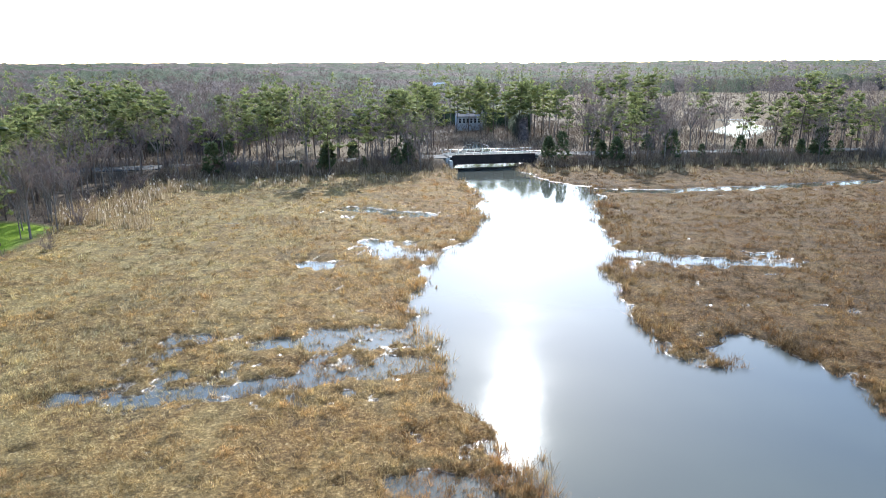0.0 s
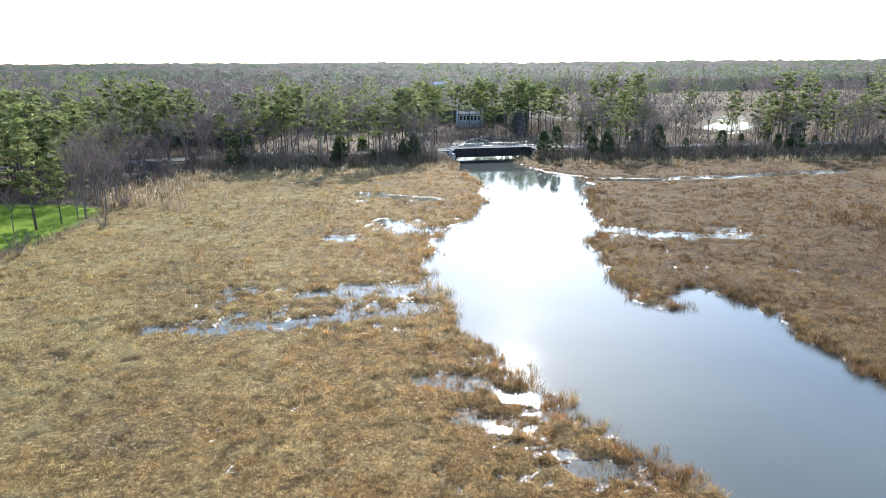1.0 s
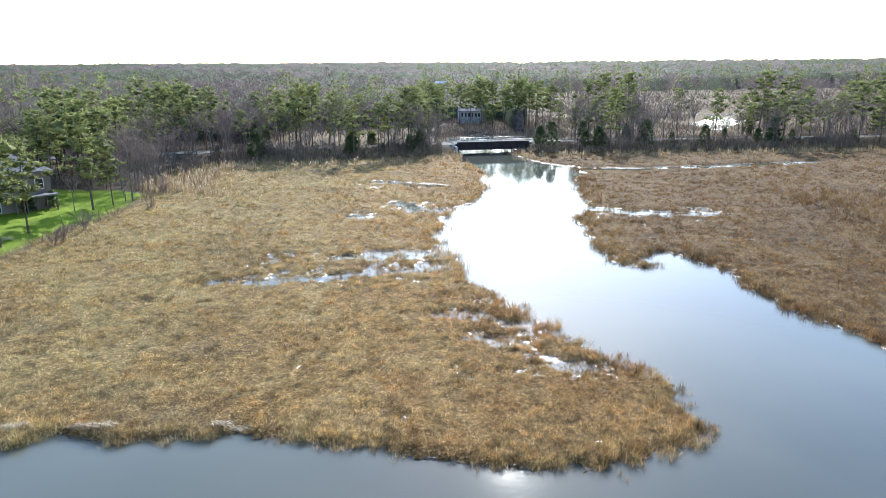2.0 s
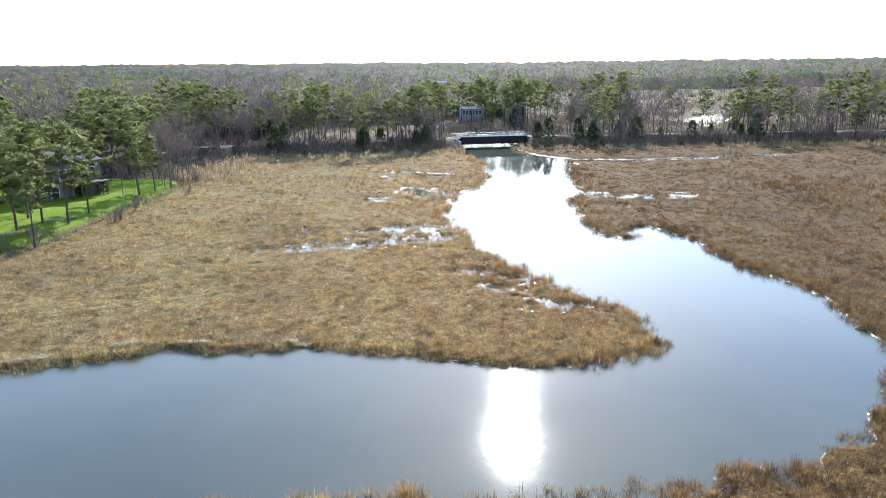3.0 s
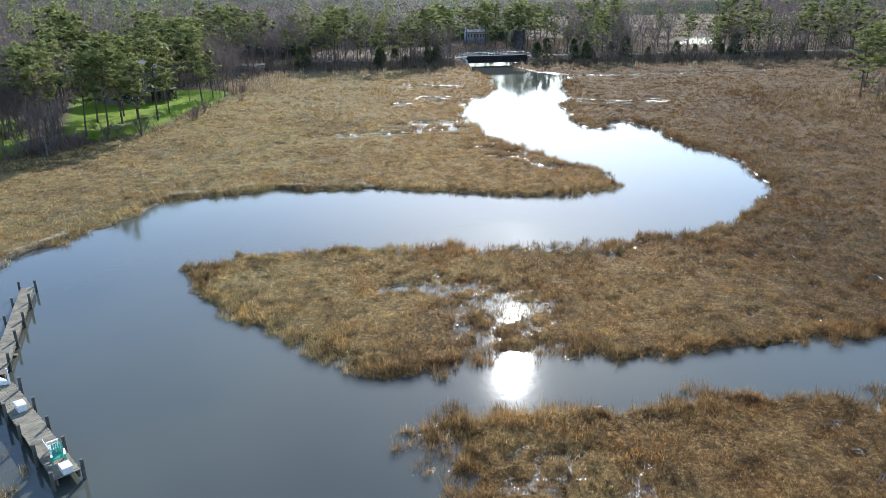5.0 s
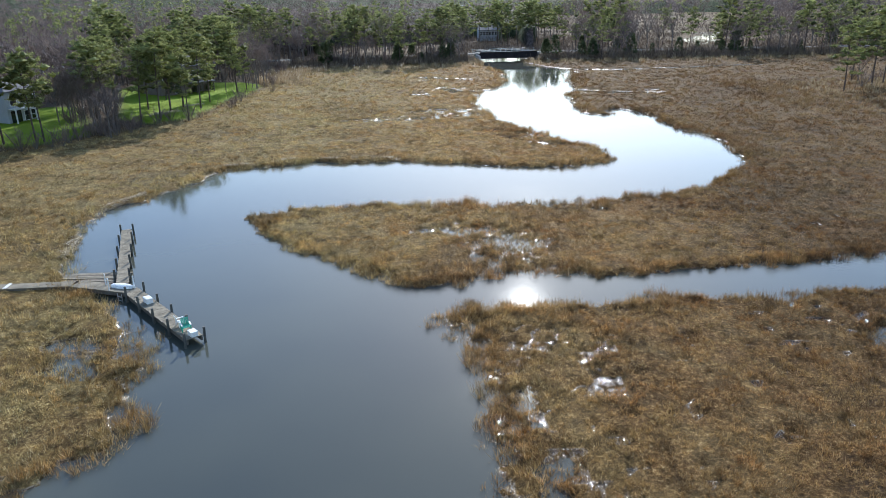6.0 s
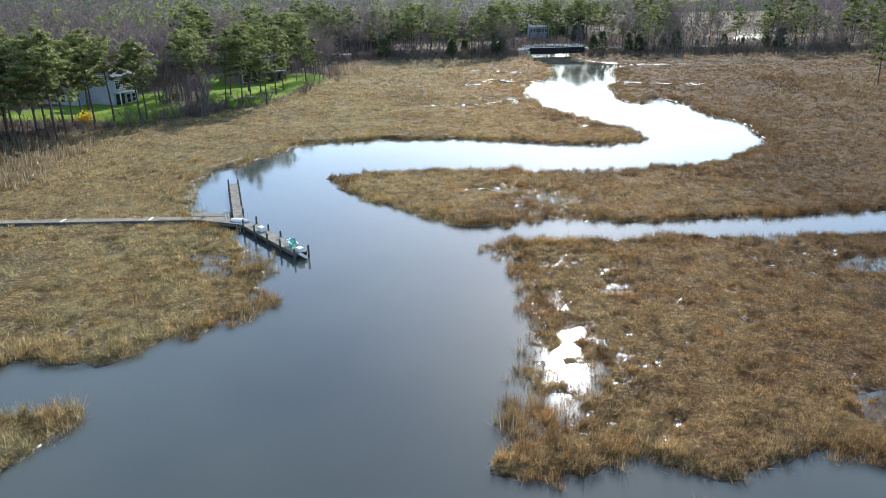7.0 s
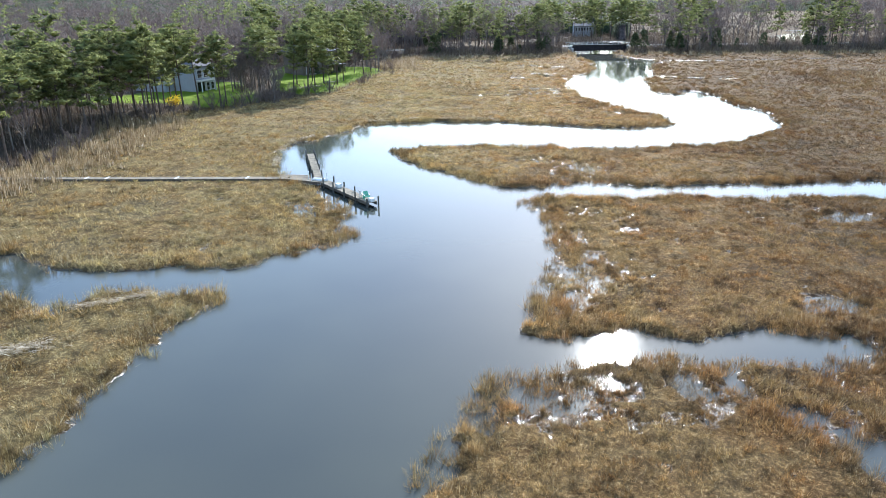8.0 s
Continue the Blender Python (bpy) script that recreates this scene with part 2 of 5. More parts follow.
def ground_material():
    """Marsh mat, woodland litter and lawn, by the cover attribute."""
    m, n, l, b = material("ground", 0.95)
    b.inputs["Specular IOR Level"].default_value = 0.1
    g = n.new("ShaderNodeNewGeometry")
    p = g.outputs["Position"]
    at = n.new("ShaderNodeAttribute")
    at.attribute_name = "cover"
    sep = n.new("ShaderNodeSeparateColor")
    l.new(at.outputs["Color"], sep.inputs[0])
    fine = noise_node(n, l, 3.0, 5, 0.7, p)
    mat_fine = noise_node(n, l, 4.5, 8, 0.82, p)
    clump = noise_node(n, l, 0.85, 4, 0.65, p)
    big = noise_node(n, l, 0.055, 4, 0.55, p)
    mud = ramp(n, l, mat_fine, (0.38, (0.018, 0.014, 0.010)), (0.49, (0.12, 0.08, 0.04)), (0.57, (0.30, 0.21, 0.10)), (0.64, (0.66, 0.54, 0.35)))
    mat_m = mix(n, l, 0.2, mud, ramp(n, l, big, *MARSH_PATCH))
    mat_m = mix(n, l, 1.0, mat_m, ramp(n, l, clump, (0.30, (0.40, 0.40, 0.40)), (0.5, (0.85, 0.85, 0.85)), (0.70, (1.1, 1.07, 1.0))), 'MULTIPLY')
    mat_m = stand_tint(n, l, p, mat_m)
    litter = ramp(n, l, fine, (0.3, (0.04, 0.03, 0.022)), (0.7, (0.13, 0.095, 0.065)))
    lawn_big = noise_node(n, l, 0.35, 4, 0.6, p)
    lawn = ramp(n, l, lawn_big, (0.3, (0.12, 0.19, 0.012)), (0.7, (0.21, 0.29, 0.02)))
    lawn = mix(n, l, 0.35, lawn, ramp(n, l, fine, (0.3, (0.08, 0.13, 0.008)), (0.7, (0.28, 0.34, 0.03))))
    straw = ramp(n, l, fine, (0.3, (0.09, 0.065, 0.035)), (0.7, (0.22, 0.155, 0.08)))
    c = mix(n, l, sep.outputs[0], mat_m, litter)
    c = mix(n, l, sep.outputs[1], c, lawn)
    c = mix(n, l, sep.outputs[2], c, straw)
    # wet where it lies close to the water's level
    at_z = n.new("ShaderNodeSeparateXYZ")
    l.new(p, at_z.inputs[0])
    wet = n.new("ShaderNodeMapRange")
    wet.inputs[1].default_value, wet.inputs[2].default_value = 0.11, 0.04
    l.new(at_z.outputs[2], wet.inputs[0])
    soaked_at = n.new("ShaderNodeMath")
    soaked_at.operation = 'MULTIPLY'
    l.new(wet.outputs[0], soaked_at.inputs[0])
    l.new(ramp(n, l, noise_node(n, l, 1.3, 3, 0.6, p), (0.42, (0.0,) * 3), (0.52, (1.0,) * 3)), soaked_at.inputs[1])
    c = mix(n, l, wet.outputs[0], c, mix(n, l, 1.0, c, (0.42, 0.42, 0.45), 'MULTIPLY'))
    l.new(c, b.inputs["Base Color"])
    for socket, dry, soaked in (("Roughness", 0.95, 0.10), ("Specular IOR Level", 0.1, 0.55)):
        q = n.new("ShaderNodeMapRange")
        q.inputs[3].default_value, q.inputs[4].default_value = dry, soaked
        l.new(soaked_at.outputs[0], q.inputs[0])
        l.new(q.outputs[0], b.inputs[socket])
    bump(n, l, b, mat_fine, 0.9, 0.25)
    relief = n.new("ShaderNodeMapRange")
    relief.inputs[3].default_value, relief.inputs[4].default_value = 0.9, 0.22
    l.new(soaked_at.outputs[0], relief.inputs[0])
    l.new(relief.outputs[0], n["Bump"].inputs["Strength"])
    return m


mat_water, mat_ground = water_material(), ground_material()


# ---- small geometry kit ----
def hash2(ix, iy, seed):
    h = (ix.astype(np.int64) * 374761393 + iy.astype(np.int64) * 668265263 + seed * 1442695041) & 0x7fffffff
    h = ((h ^ (h >> 13)) * 1274126177) & 0x7fffffff
    return ((h ^ (h >> 16)) & 0xffff) / 65535.0


def vnoise(x, y, size, seed=0):
    """Smooth value noise, 0 to 1, with cells of that size in metres."""
    x, y = np.asarray(x, float) / size, np.asarray(y, float) / size
    ix, iy = np.floor(x), np.floor(y)
    u, v = x - ix, y - iy
    u, v = u * u * (3 - 2 * u), v * v * (3 - 2 * v)
    a, b = hash2(ix, iy, seed), hash2(ix + 1, iy, seed)
    c, d = hash2(ix, iy + 1, seed), hash2(ix + 1, iy + 1, seed)
    return (a * (1 - u) + b * u) * (1 - v) + (c * (1 - u) + d * u) * v


def fbm(x, y, size, seed=0):
    return 0.55 * vnoise(x, y, size, seed) + 0.3 * vnoise(x, y, size / 2.1, seed + 1) + 0.15 * vnoise(x, y, size / 4.3, seed + 2)


def smooth(points, closed=True, steps=6):
    """A round curve through the points."""
    p = np.array(points, float)
    n = len(p)
    out = []
    for k in range(n if closed else n - 1):
        i = [(k - 1) % n, k, (k + 1) % n, (k + 2) % n] if closed else [max(k - 1, 0), k, k + 1, min(k + 2, n - 1)]
        a, b, c, d = p[i]
        for s in np.arange(steps) / steps:
            out.append(0.5 * (2 * b + (c - a) * s + (2 * a - 5 * b + 4 * c - d) * s * s + (3 * b - a - 3 * c + d) * s ** 3))
    if not closed:
        out.append(p[-1])
    return np.array(out)


class Soup:
    """Collects triangles and quads for one mesh."""

    def __init__(self):
        self.v, self.f = [], []

    def tube(self, a, b, ra, rb, n=5, cap=False):
        a, b = Vector(a), Vector(b)
        d = (b - a).normalized()
        s = d.orthogonal().normalized()
        t = d.cross(s)
        k = len(self.v)
        for p, r in ((a, ra), (b, rb)):
            for i in range(n):
                w = 2 * math.pi * i / n
                self.v.append(p + (s * math.cos(w) + t * math.sin(w)) * r)
        for i in range(n):
            j = (i + 1) % n
            self.f.append((k + i, k + j, k + n + j, k + n + i))
        if cap:
            self.f.append(tuple(k + n + i for i in range(n)))

    def blade(self, base, tip, width, side):
        k = len(self.v)
        s = Vector(side).normalized() * (width / 2)
        self.v += [Vector(base) - s, Vector(base) + s, Vector(tip)]
        self.f.append((k, k + 1, k + 2))

    def box(self, lo, hi, m=None):
        k = len(self.v)
        for x in (lo[0], hi[0]):
            for y in (lo[1], hi[1]):
                for z in (lo[2], hi[2]):
                    p = Vector((x, y, z))
                    self.v.append(m @ p if m else p)
        for q in ((0, 1, 3, 2), (4, 6, 7, 5), (0, 4, 5, 1), (2, 3, 7, 6), (0, 2, 6, 4), (1, 5, 7, 3)):
            self.f.append(tuple(k + i for i in q))

    def puff(self, c, rx, rz, r):
        """The dense heart of a needle clump: a small uneven solid."""
        k = len(self.v)
        for d in ((1, 0, 0), (0, 1, 0), (-1, 0, 0), (0, -1, 0), (0, 0, 1), (0, 0, -1)):
            q = r.uniform(0.6, 1.25)
            self.v.append(Vector(c) + Vector((d[0] * rx * q + r.uniform(-0.3, 0.3) * rx, d[1] * rx * q + r.uniform(-0.3, 0.3) * rx, d[2] * rz * q)))
        for a, b in ((0, 1), (1, 2), (2, 3), (3, 0)):
            self.f.append((k + a, k + b, k + 4))
            self.f.append((k + b, k + a, k + 5))

    def poly(self, *pts):
        k = len(self.v)
        self.v += [Vector(p) for p in pts]
        self.f.append(tuple(range(k, k + len(pts))))

    def mesh(self, name, mat):
        me = bpy.data.meshes.new(name)
        me.from_pydata([tuple(p) for p in self.v], [], self.f)
        me.materials.append(mat)
        me.update()
        return me

    def arrays(self):
        tri = []
        for f in self.f:
            for i in range(1, len(f) - 1):
                tri.append((f[0], f[i], f[i + 1]))
        return np.array([tuple(p) for p in self.v]), np.array(tri)


def tri_mesh(name, v, f, mat):
    """A mesh from arrays of vertices and triangles."""
    me = bpy.data.meshes.new(name)
    me.vertices.add(len(v))
    me.vertices.foreach_set("co", np.ascontiguousarray(v, np.float32).ravel())
    me.loops.add(len(f) * 3)
    me.loops.foreach_set("vertex_index", np.ascontiguousarray(f, np.int32).ravel())
    me.polygons.add(len(f))
    me.polygons.foreach_set("loop_start", np.arange(0, len(f) * 3, 3, dtype=np.int32))
    me.materials.append(mat)
    me.update()
    return me


def part(name, soup, mat, parent, label=""):
    ob = new(name, soup.mesh(name, mat) if isinstance(soup, Soup) else soup)
    ob.parent = parent
    if label:
        tagged(ob, label)
    return ob


# ---- plan: banks of the creek, in metres ----
WEST_BANK_NORTH = [(-200, 240), (4, 240), (8.5, 232), (5.0, 205), (2.6, 178), (2.6, 151), (5.4, 132.7), (6.3, 119), (5.5, 106.5), (5.4, 100.5), (3.1, 91.8), (-0.3, 82.3), (-1.5, 77.4), (-1.8, 68.7),
                   (-2.8, 60), (0.2, 53.2), (0.6, 48.9), (0.4, 44.8), (2.4, 41.9), (4.5, 38.1), (9.2, 27.7), (12.9, 23.3), (14.4, 16.7), (14.2, 12.7), (11.8, 10.6), (7.4, 8.2)]
WEST_BANK_SOUTH = [(2.1, 8.1), (-3.5, 9.5), (-8.5, 11.4), (-12.6, 12.3), (-22.1, 11.9), (-26.7, 12.7), (-28.3, 10.9), (-32.4, 8.9), (-36.6, 7.2), (-38.4, 2.1), (-41.8, -6.6),
                   (-44.5, -11.8), (-43, -18), (-40.4, -25.2), (-35.3, -31.6), (-32.4, -35), (-28.9, -38.6), (-25.5, -43.4), (-26.1, -45.3), (-24.8, -49.4), (-24, -52.6), (-28.2, -56.5),
                   (-31.4, -60.2), (-36.5, -60.2), (-43.9, -62), (-48.8, -60.2), (-52.7, -59.2), (-75, -60), (-200, -62)]
EAST_BANK = [(200, 240), (14, 240), (12, 228), (15, 205), (17.5, 178), (16.9, 150.7), (19.5, 139.2), (27.5, 129.2), (24.6, 110.7), (22.8, 96.6), (20.7, 84.2), (18.4, 74.5), (17.2, 66.7), (18, 62.6), (16.7, 57.5), (18.5, 52.5),
             (21.6, 50.3), (24, 56.1), (27.3, 52.5), (29, 47), (29.1, 41.7), (30.6, 34.4), (33, 25.9), (32.8, 19.8), (31.4, 13), (28.8, 7.4), (25.8, 2.7)]
POINT_BANK = [(22.1, -1.2), (17.7, -4.8), (14.7, -5.6), (10.5, -7.2), (7.2, -7.4), (3.9, -8.1), (-3.9, -8.3), (-12.2, -8.5), (-20.9, -9.4), (-26.5, -11.6), (-28.8, -13.4), (-26, -17.1), (-22.2, -21.3),
              (-18.7, -24.9), (-14.9, -27.1), (-12.6, -29.6), (-10.1, -31.2), (-5.8, -30.5), (-0.9, -29.1), (5.6, -29.4), (9.8, -28.7), (17.5, -27.5), (22.1, -26.1), (31.2, -25), (60, -24), (200, -22)]
SOUTH_EAST = [(200, -29), (60, -31), (27.2, -32.2), (18.9, -33.2), (16.7, -34.8), (13.8, -33.7), (9.2, -34.0), (0.5, -34.8), (-4, -35.5), (-8.3, -36.9), (-6.3, -45.5), (-5.8, -53.4), (-5.9, -59.8), (-6.7, -65.1),
              (-7.3, -68.8), (-4.6, -68.9), (-0.9, -68), (2.6, -68.4), (6.2, -67.8), (9.9, -66.7), (15.4, -67.3), (60, -66), (200, -66)]
LOW_EAST = [(200, -70), (40, -69), (14.5, -69.3), (10.9, -70.5), (8.7, -70.4), (5.6, -72), (6, -74.8), (7.5, -76.6), (9.3, -77.7), (16, -84), (40, -100), (200, -110)]
LOW_ISLAND = [(-11.2, -86.3), (-10.4, -83), (-9.9, -80), (-9.4, -76.6), (-8.3, -74.2), (-6.3, -74.3), (-3.7, -72.9), (0.3, -71.7), (4.2, -72), (4.5, -73.6), (5.5, -76.1), (7.1, -77.2), (8.9, -79.0),
              (12, -84), (30, -104), (200, -130), (200, -200), (-30, -200), (-14, -110)]
SOUTH_WEST = [(-200, -68), (-75, -67), (-50, -67), (-44.7, -67.1), (-40.5, -69.8), (-39, -66.5), (-35.2, -65.2), (-29.3, -65.9), (-30.3, -69.5), (-30.8, -73.8), (-30.4, -79.2), (-30.2, -82.1),
              (-31.3, -86.1), (-36, -100), (-60, -130), (-200, -140)]
LANDS = [smooth(b) for b in (WEST_BANK_NORTH + WEST_BANK_SOUTH, EAST_BANK + POINT_BANK, SOUTH_EAST, LOW_EAST, LOW_ISLAND, SOUTH_WEST)]
# wet hollows between the stems: from, to, half width
POOLS = [(-2, 34.5, 2, 34, 0.8), (3.5, 38.5, 9.5, 28.0, 0.5), (4, 32, 7.5, 28.5, 0.2), (0.5, 28.5, 5.5, 26, 0.1), (6, 24, 9, 22, 0.3), (10.5, 25.5, 13, 21, 0.2), (-6.6, -42, -6.0, -50, 0.4), (-5.7, -52, -6.0, -66, 0.2), (-8.2, -75, -9.2, -79, 0.7), (8.5, -70.8, 12.5, -71, 0.4),
         (-27, 44.8, -20, 45, 0.5), (-20, 45, -14, 46.8, 0.7), (-14, 47, -8, 49, 0.8), (-8, 49, -1.5, 50.6, 0.8), (-14, 55, -9.5, 55.3, 1.1), (-8, 57.5, -6, 57.7, 1.3), (-5, 57, -1.5, 56, 1.3),
         (-9.3, 90.6, -6.5, 85.6, 1.3), (-6.5, 85.4, 0, 82.3, 1.8), (-15.6, 79.5, -13.5, 79, 0.9), (-15, 113.6, -2.5, 107.9, 1.6), (20, 84, 26.5, 82.6, 1.5), (27, 81.5, 40, 79, 1.1),
         (26, 130.5, 40, 129, 2.0), (40, 129, 66, 135, 1.5), (66, 135, 85, 140, 1.7), (15.5, 154, 19.5, 140, 2.3), (19.5, 140, 27.5, 131, 2.3),
         (-11, -18.4, -10.3, -18, 0.0), (-8, -17.7, -6.5, -17.4, 0.2), (-5.6, -21.7, -4.8, -22, 0.2), (-2.6, -22.8, 0.4, -21.6, 0.6), (-2.0, -22.6, -1.2, -21.2, 0.6), (-4.4, -29.5, -3.6, -25.5, 0.2), (-2, -29.5, 0.4, -28.8, 0.6),
         (-12, -8.4, 2, -8.0, 0.6), (2, -8.2, 9, -7.4, 0.5), (6.5, -8.5, 8.0, -11.0, 0.4), (13.6, -5.8, 15, -7.0, 0.5),
         (-3.2, -50.3, -3.2, -47.4, -0.4), (-2.8, -54.2, -2.2, -54, 0.2), (-4.6, -57, -3.2, -56.4, 0.35), (-3.4, -58.8, -1.5, -58.4, 0.2), (-5.6, -62, -4, -62.6, 0.3), (20.5, -40.5, 25, -39.5, 0.9), (13.2, -62.4, 15.2, -61.8, 0.8),
         (-8, -76.6, -5.4, -77.2, 0.7), (-28, -40.5, -26.4, -42.6, 0.7), (-31.5, -43, -30, -44.5, 0.6), (-33, -41, -32, -41.5, 0.5)]


# small gaps among the stems on low ground: west, east, south, north, how many
gap_rng = random.Random(12)
for x0, x1, y0, y1, count in [(-8.5, 3.5, -78.5, -72.8, 12), (-6.4, -1.6, -65, -53, 8), (-6.6, -5.4, -52, -39, 9), (-12, 9, -9.4, -8.2, 14), (2.5, 11, 24, 38, 7), (-24, -3, 44, 57.5, 20), (-9, -1, 82, 90, 7), (-9, 1, -28.5, -17, 6), (20, 40, 78, 84, 8)]:
    for k in range(count):
        gx, gy = gap_rng.uniform(x0, x1), gap_rng.uniform(y0, y1)
        POOLS.append((gx, gy, gx + gap_rng.uniform(-0.5, 0.5), gy + gap_rng.uniform(0.3, 1.2), gap_rng.uniform(-0.1, 0.25)))


def signed_land(x, y):
    """Metres inland from the nearest bank; negative over water."""
    best, inside = np.full(x.shape, 1e9), np.zeros(x.shape, bool)
    for land in LANDS:
        a, b = land, np.roll(land, -1, axis=0)
        odd = np.zeros(x.shape, bool)
        for (ax, ay), (bx, by) in zip(a, b):
            dx, dy = bx - ax, by - ay
            q = dx * dx + dy * dy + 1e-9
            s = np.clip(((x - ax) * dx + (y - ay) * dy) / q, 0, 1)
            best = np.minimum(best, (x - ax - s * dx) ** 2 + (y - ay - s * dy) ** 2)
            if ay != by:
                odd ^= ((ay > y) != (by > y)) & (x < dx * (y - ay) / (by - ay) + ax)
        inside |= odd
    return np.sqrt(best) * np.where(inside, 1, -1)


def pool_depth(x, y):
    """Positive inside a wet hollow."""
    d = np.full(np.shape(x), -50.0)
    if not np.size(x):
        return d
    x0, x1, y0, y1 = np.min(x) - 4, np.max(x) + 4, np.min(y) - 4, np.max(y) + 4
    for ax, ay, bx, by, r in POOLS:
        if max(ax, bx) < x0 or min(ax, bx) > x1 or max(ay, by) < y0 or min(ay, by) > y1:
            continue
        dx, dy = bx - ax, by - ay
        s = np.clip(((x - ax) * dx + (y - ay) * dy) / (dx * dx + dy * dy), 0, 1)
        d = np.maximum(d, 0.8 * r - np.hypot(x - ax - s * dx, y - ay - s * dy))
    return d + 0.7 * (vnoise(x, y, 2.6, 7) - 0.5)


# low ground where a film of water stands between the tussocks: west, east, south, north, how much
FILM = [(-8.5, 4.5, -80, -72, 0.20), (4, 13, -79, -70, 0.10), (-7, 1.5, -66, -50, 0.17), (-6.5, 4, -51, -38, 0.15), (-5, 2, -30, -17, 0.17), (-11, -5, -22, -15, 0.11), (-12, 12, -10, -7, 0.16), (-2, 12, 20, 40, 0.10), (-27, -1, 43, 58, 0.15),
        (12, 27, -44, -36, 0.10), (-34, -25, -47, -39, 0.13), (8, 30, -24, -10, 0.06), (16, 42, 76, 86, 0.13), (-15, 2, 80, 92, 0.12), (-20, 2, 104, 118, 0.13)]


def film(x, y):
    """Positive where water shows between the stems."""
    n = 0.6 * vnoise(x, y, 1.15, 203) + 0.4 * vnoise(x, y, 0.62, 205)
    wet = np.full(np.shape(x), -0.08)
    for x0, x1, y0, y1, w in FILM:
        fade = np.clip(np.minimum(np.minimum(x - x0, x1 - x), np.minimum(y - y0, y1 - y)) / 2.0 + 0.5, 0, 1)
        wet = np.maximum(wet, 1.3 * w * fade)
    return 5.0 * (n - 0.80 + wet) - 0.2


STEP = 1.0
FX, FY = np.arange(-96, 96.01, STEP), np.arange(-126, 192.01, STEP)
GX, GY = np.meshgrid(FX, FY)
LAND = signed_land(GX, GY) + 1.4 * (vnoise(GX, GY, 3.1, 3) - 0.5) + 0.8 * (vnoise(GX, GY, 1.3, 4) - 0.5)
LAND += 3.0 * (vnoise(GX, GY, 2.3, 301) - 0.5) * np.clip((GY - 40) / 25, 0, 1)


def grid_at(field, x, y):
    u = np.clip((np.asarray(x, float) - FX[0]) / STEP, 0, len(FX) - 1.001)
    v = np.clip((np.asarray(y, float) - FY[0]) / STEP, 0, len(FY) - 1.001)
    i, j = u.astype(int), v.astype(int)
    a, b = u - i, v - j
    return (field[j, i] * (1 - a) + field[j, i + 1] * a) * (1 - b) + (field[j + 1, i] * (1 - a) + field[j + 1, i + 1] * a) * b


def inland(x, y):
    d = grid_at(LAND, x, y)
    out = (np.abs(x) > 95) | (y > 191) | (y < -125)
    north = np.abs(np.asarray(x, float) - 9.8) - 5.5 + np.clip((np.asarray(y, float) - 200) * 0.3, 0, 12)
    return np.where(out, np.where(y > 191, north, 8.0), d)


def wood_edge(y):
    """x of the edge of the western upland."""
    return np.interp(y, [-140, -60, -32, -28, -14, 0, 9, 13.5, 19, 22, 28, 33, 38, 42, 48, 66, 87, 97, 104, 114, 127, 140, 150, 260], [-88, -77, -73.5, -73, -76.5, -79, -79, -76, -73, -70.5, -66, -62.5, -60, -57.5, -53, -52.5, -51, -52, -56, -58, -57, -53.5, -53, -70])


def road_y(x):
    return np.interp(x, [-400, -100, -53, -44, -24.6, 0, 22, 41, 70, 109, 200, 500], [95, 134, 148.5, 151.5, 156, 164, 168.5, 170, 172.5, 176, 186, 220])


def rise(x, y):
    """How far beyond the western edge of the marsh, in metres."""
    return wood_edge(y) - x


def height(x, y):
    x, y = np.asarray(x, float), np.asarray(y, float)
    d = inland(x, y) + 1.3 * (vnoise(x, y, 0.9, 8) - 0.5)
    z = np.where(d < 0, np.maximum(-0.9, 0.3 * d), np.minimum(0.32, -0.22 + 0.7 * d))
    z = z + np.where(d > 1.2, 0.14 * (fbm(x, y, 4, 11) - 0.5), 0)
    near = (np.abs(x) < 95) & (y < 160) & (d > 0)
    p = pool_depth(x, y) + 1.7 * (vnoise(x, y, 0.95, 9) - 0.5)
    z = np.where(near & (film(x, y) > -0.3), np.minimum(z, 0.03 + 0.07 * (vnoise(x, y, 0.8, 211) - 0.5)), z)
    z = np.where(near & (p > -1.4), np.minimum(z, np.maximum(-0.2, -0.35 * (p + 0.5))), z)
    up = np.clip(rise(x, y) / 7, 0, 1)
    z = z + up * up * (3 - 2 * up) * (0.75 + 0.5 * fbm(x, y, 25, 15))
    off = y - road_y(x)
    bank = np.clip(1 - (np.abs(off) - 4.6) / 5.5, 0, 1)
    gap = np.clip((np.abs(x - 11.0) - 9.4) / 1.5, 0, 1)
    z = np.where(off > 4, np.maximum(z, np.where(d > 2, 0.7, z)), z)
    z = z + (2.3 - np.clip(z, 0, 3)) * bank * bank * (3 - 2 * bank) * gap
    pond = np.clip((y - 245) / 67, 0, 1)
    in_pond = np.hypot(x - 98 - 32 * pond, y - 245 - 67 * pond) < 10
    far = np.clip((np.hypot(x, y) - 260) / 1150, 0, 1)
    return np.where(in_pond, -0.6, z + far * (14 + 7 * fbm(x, y, 400, 19)) + np.clip((np.hypot(x, y) - 260) / 300, 0, 1) * 2.0 * (fbm(x, y, 90, 23) - 0.3))


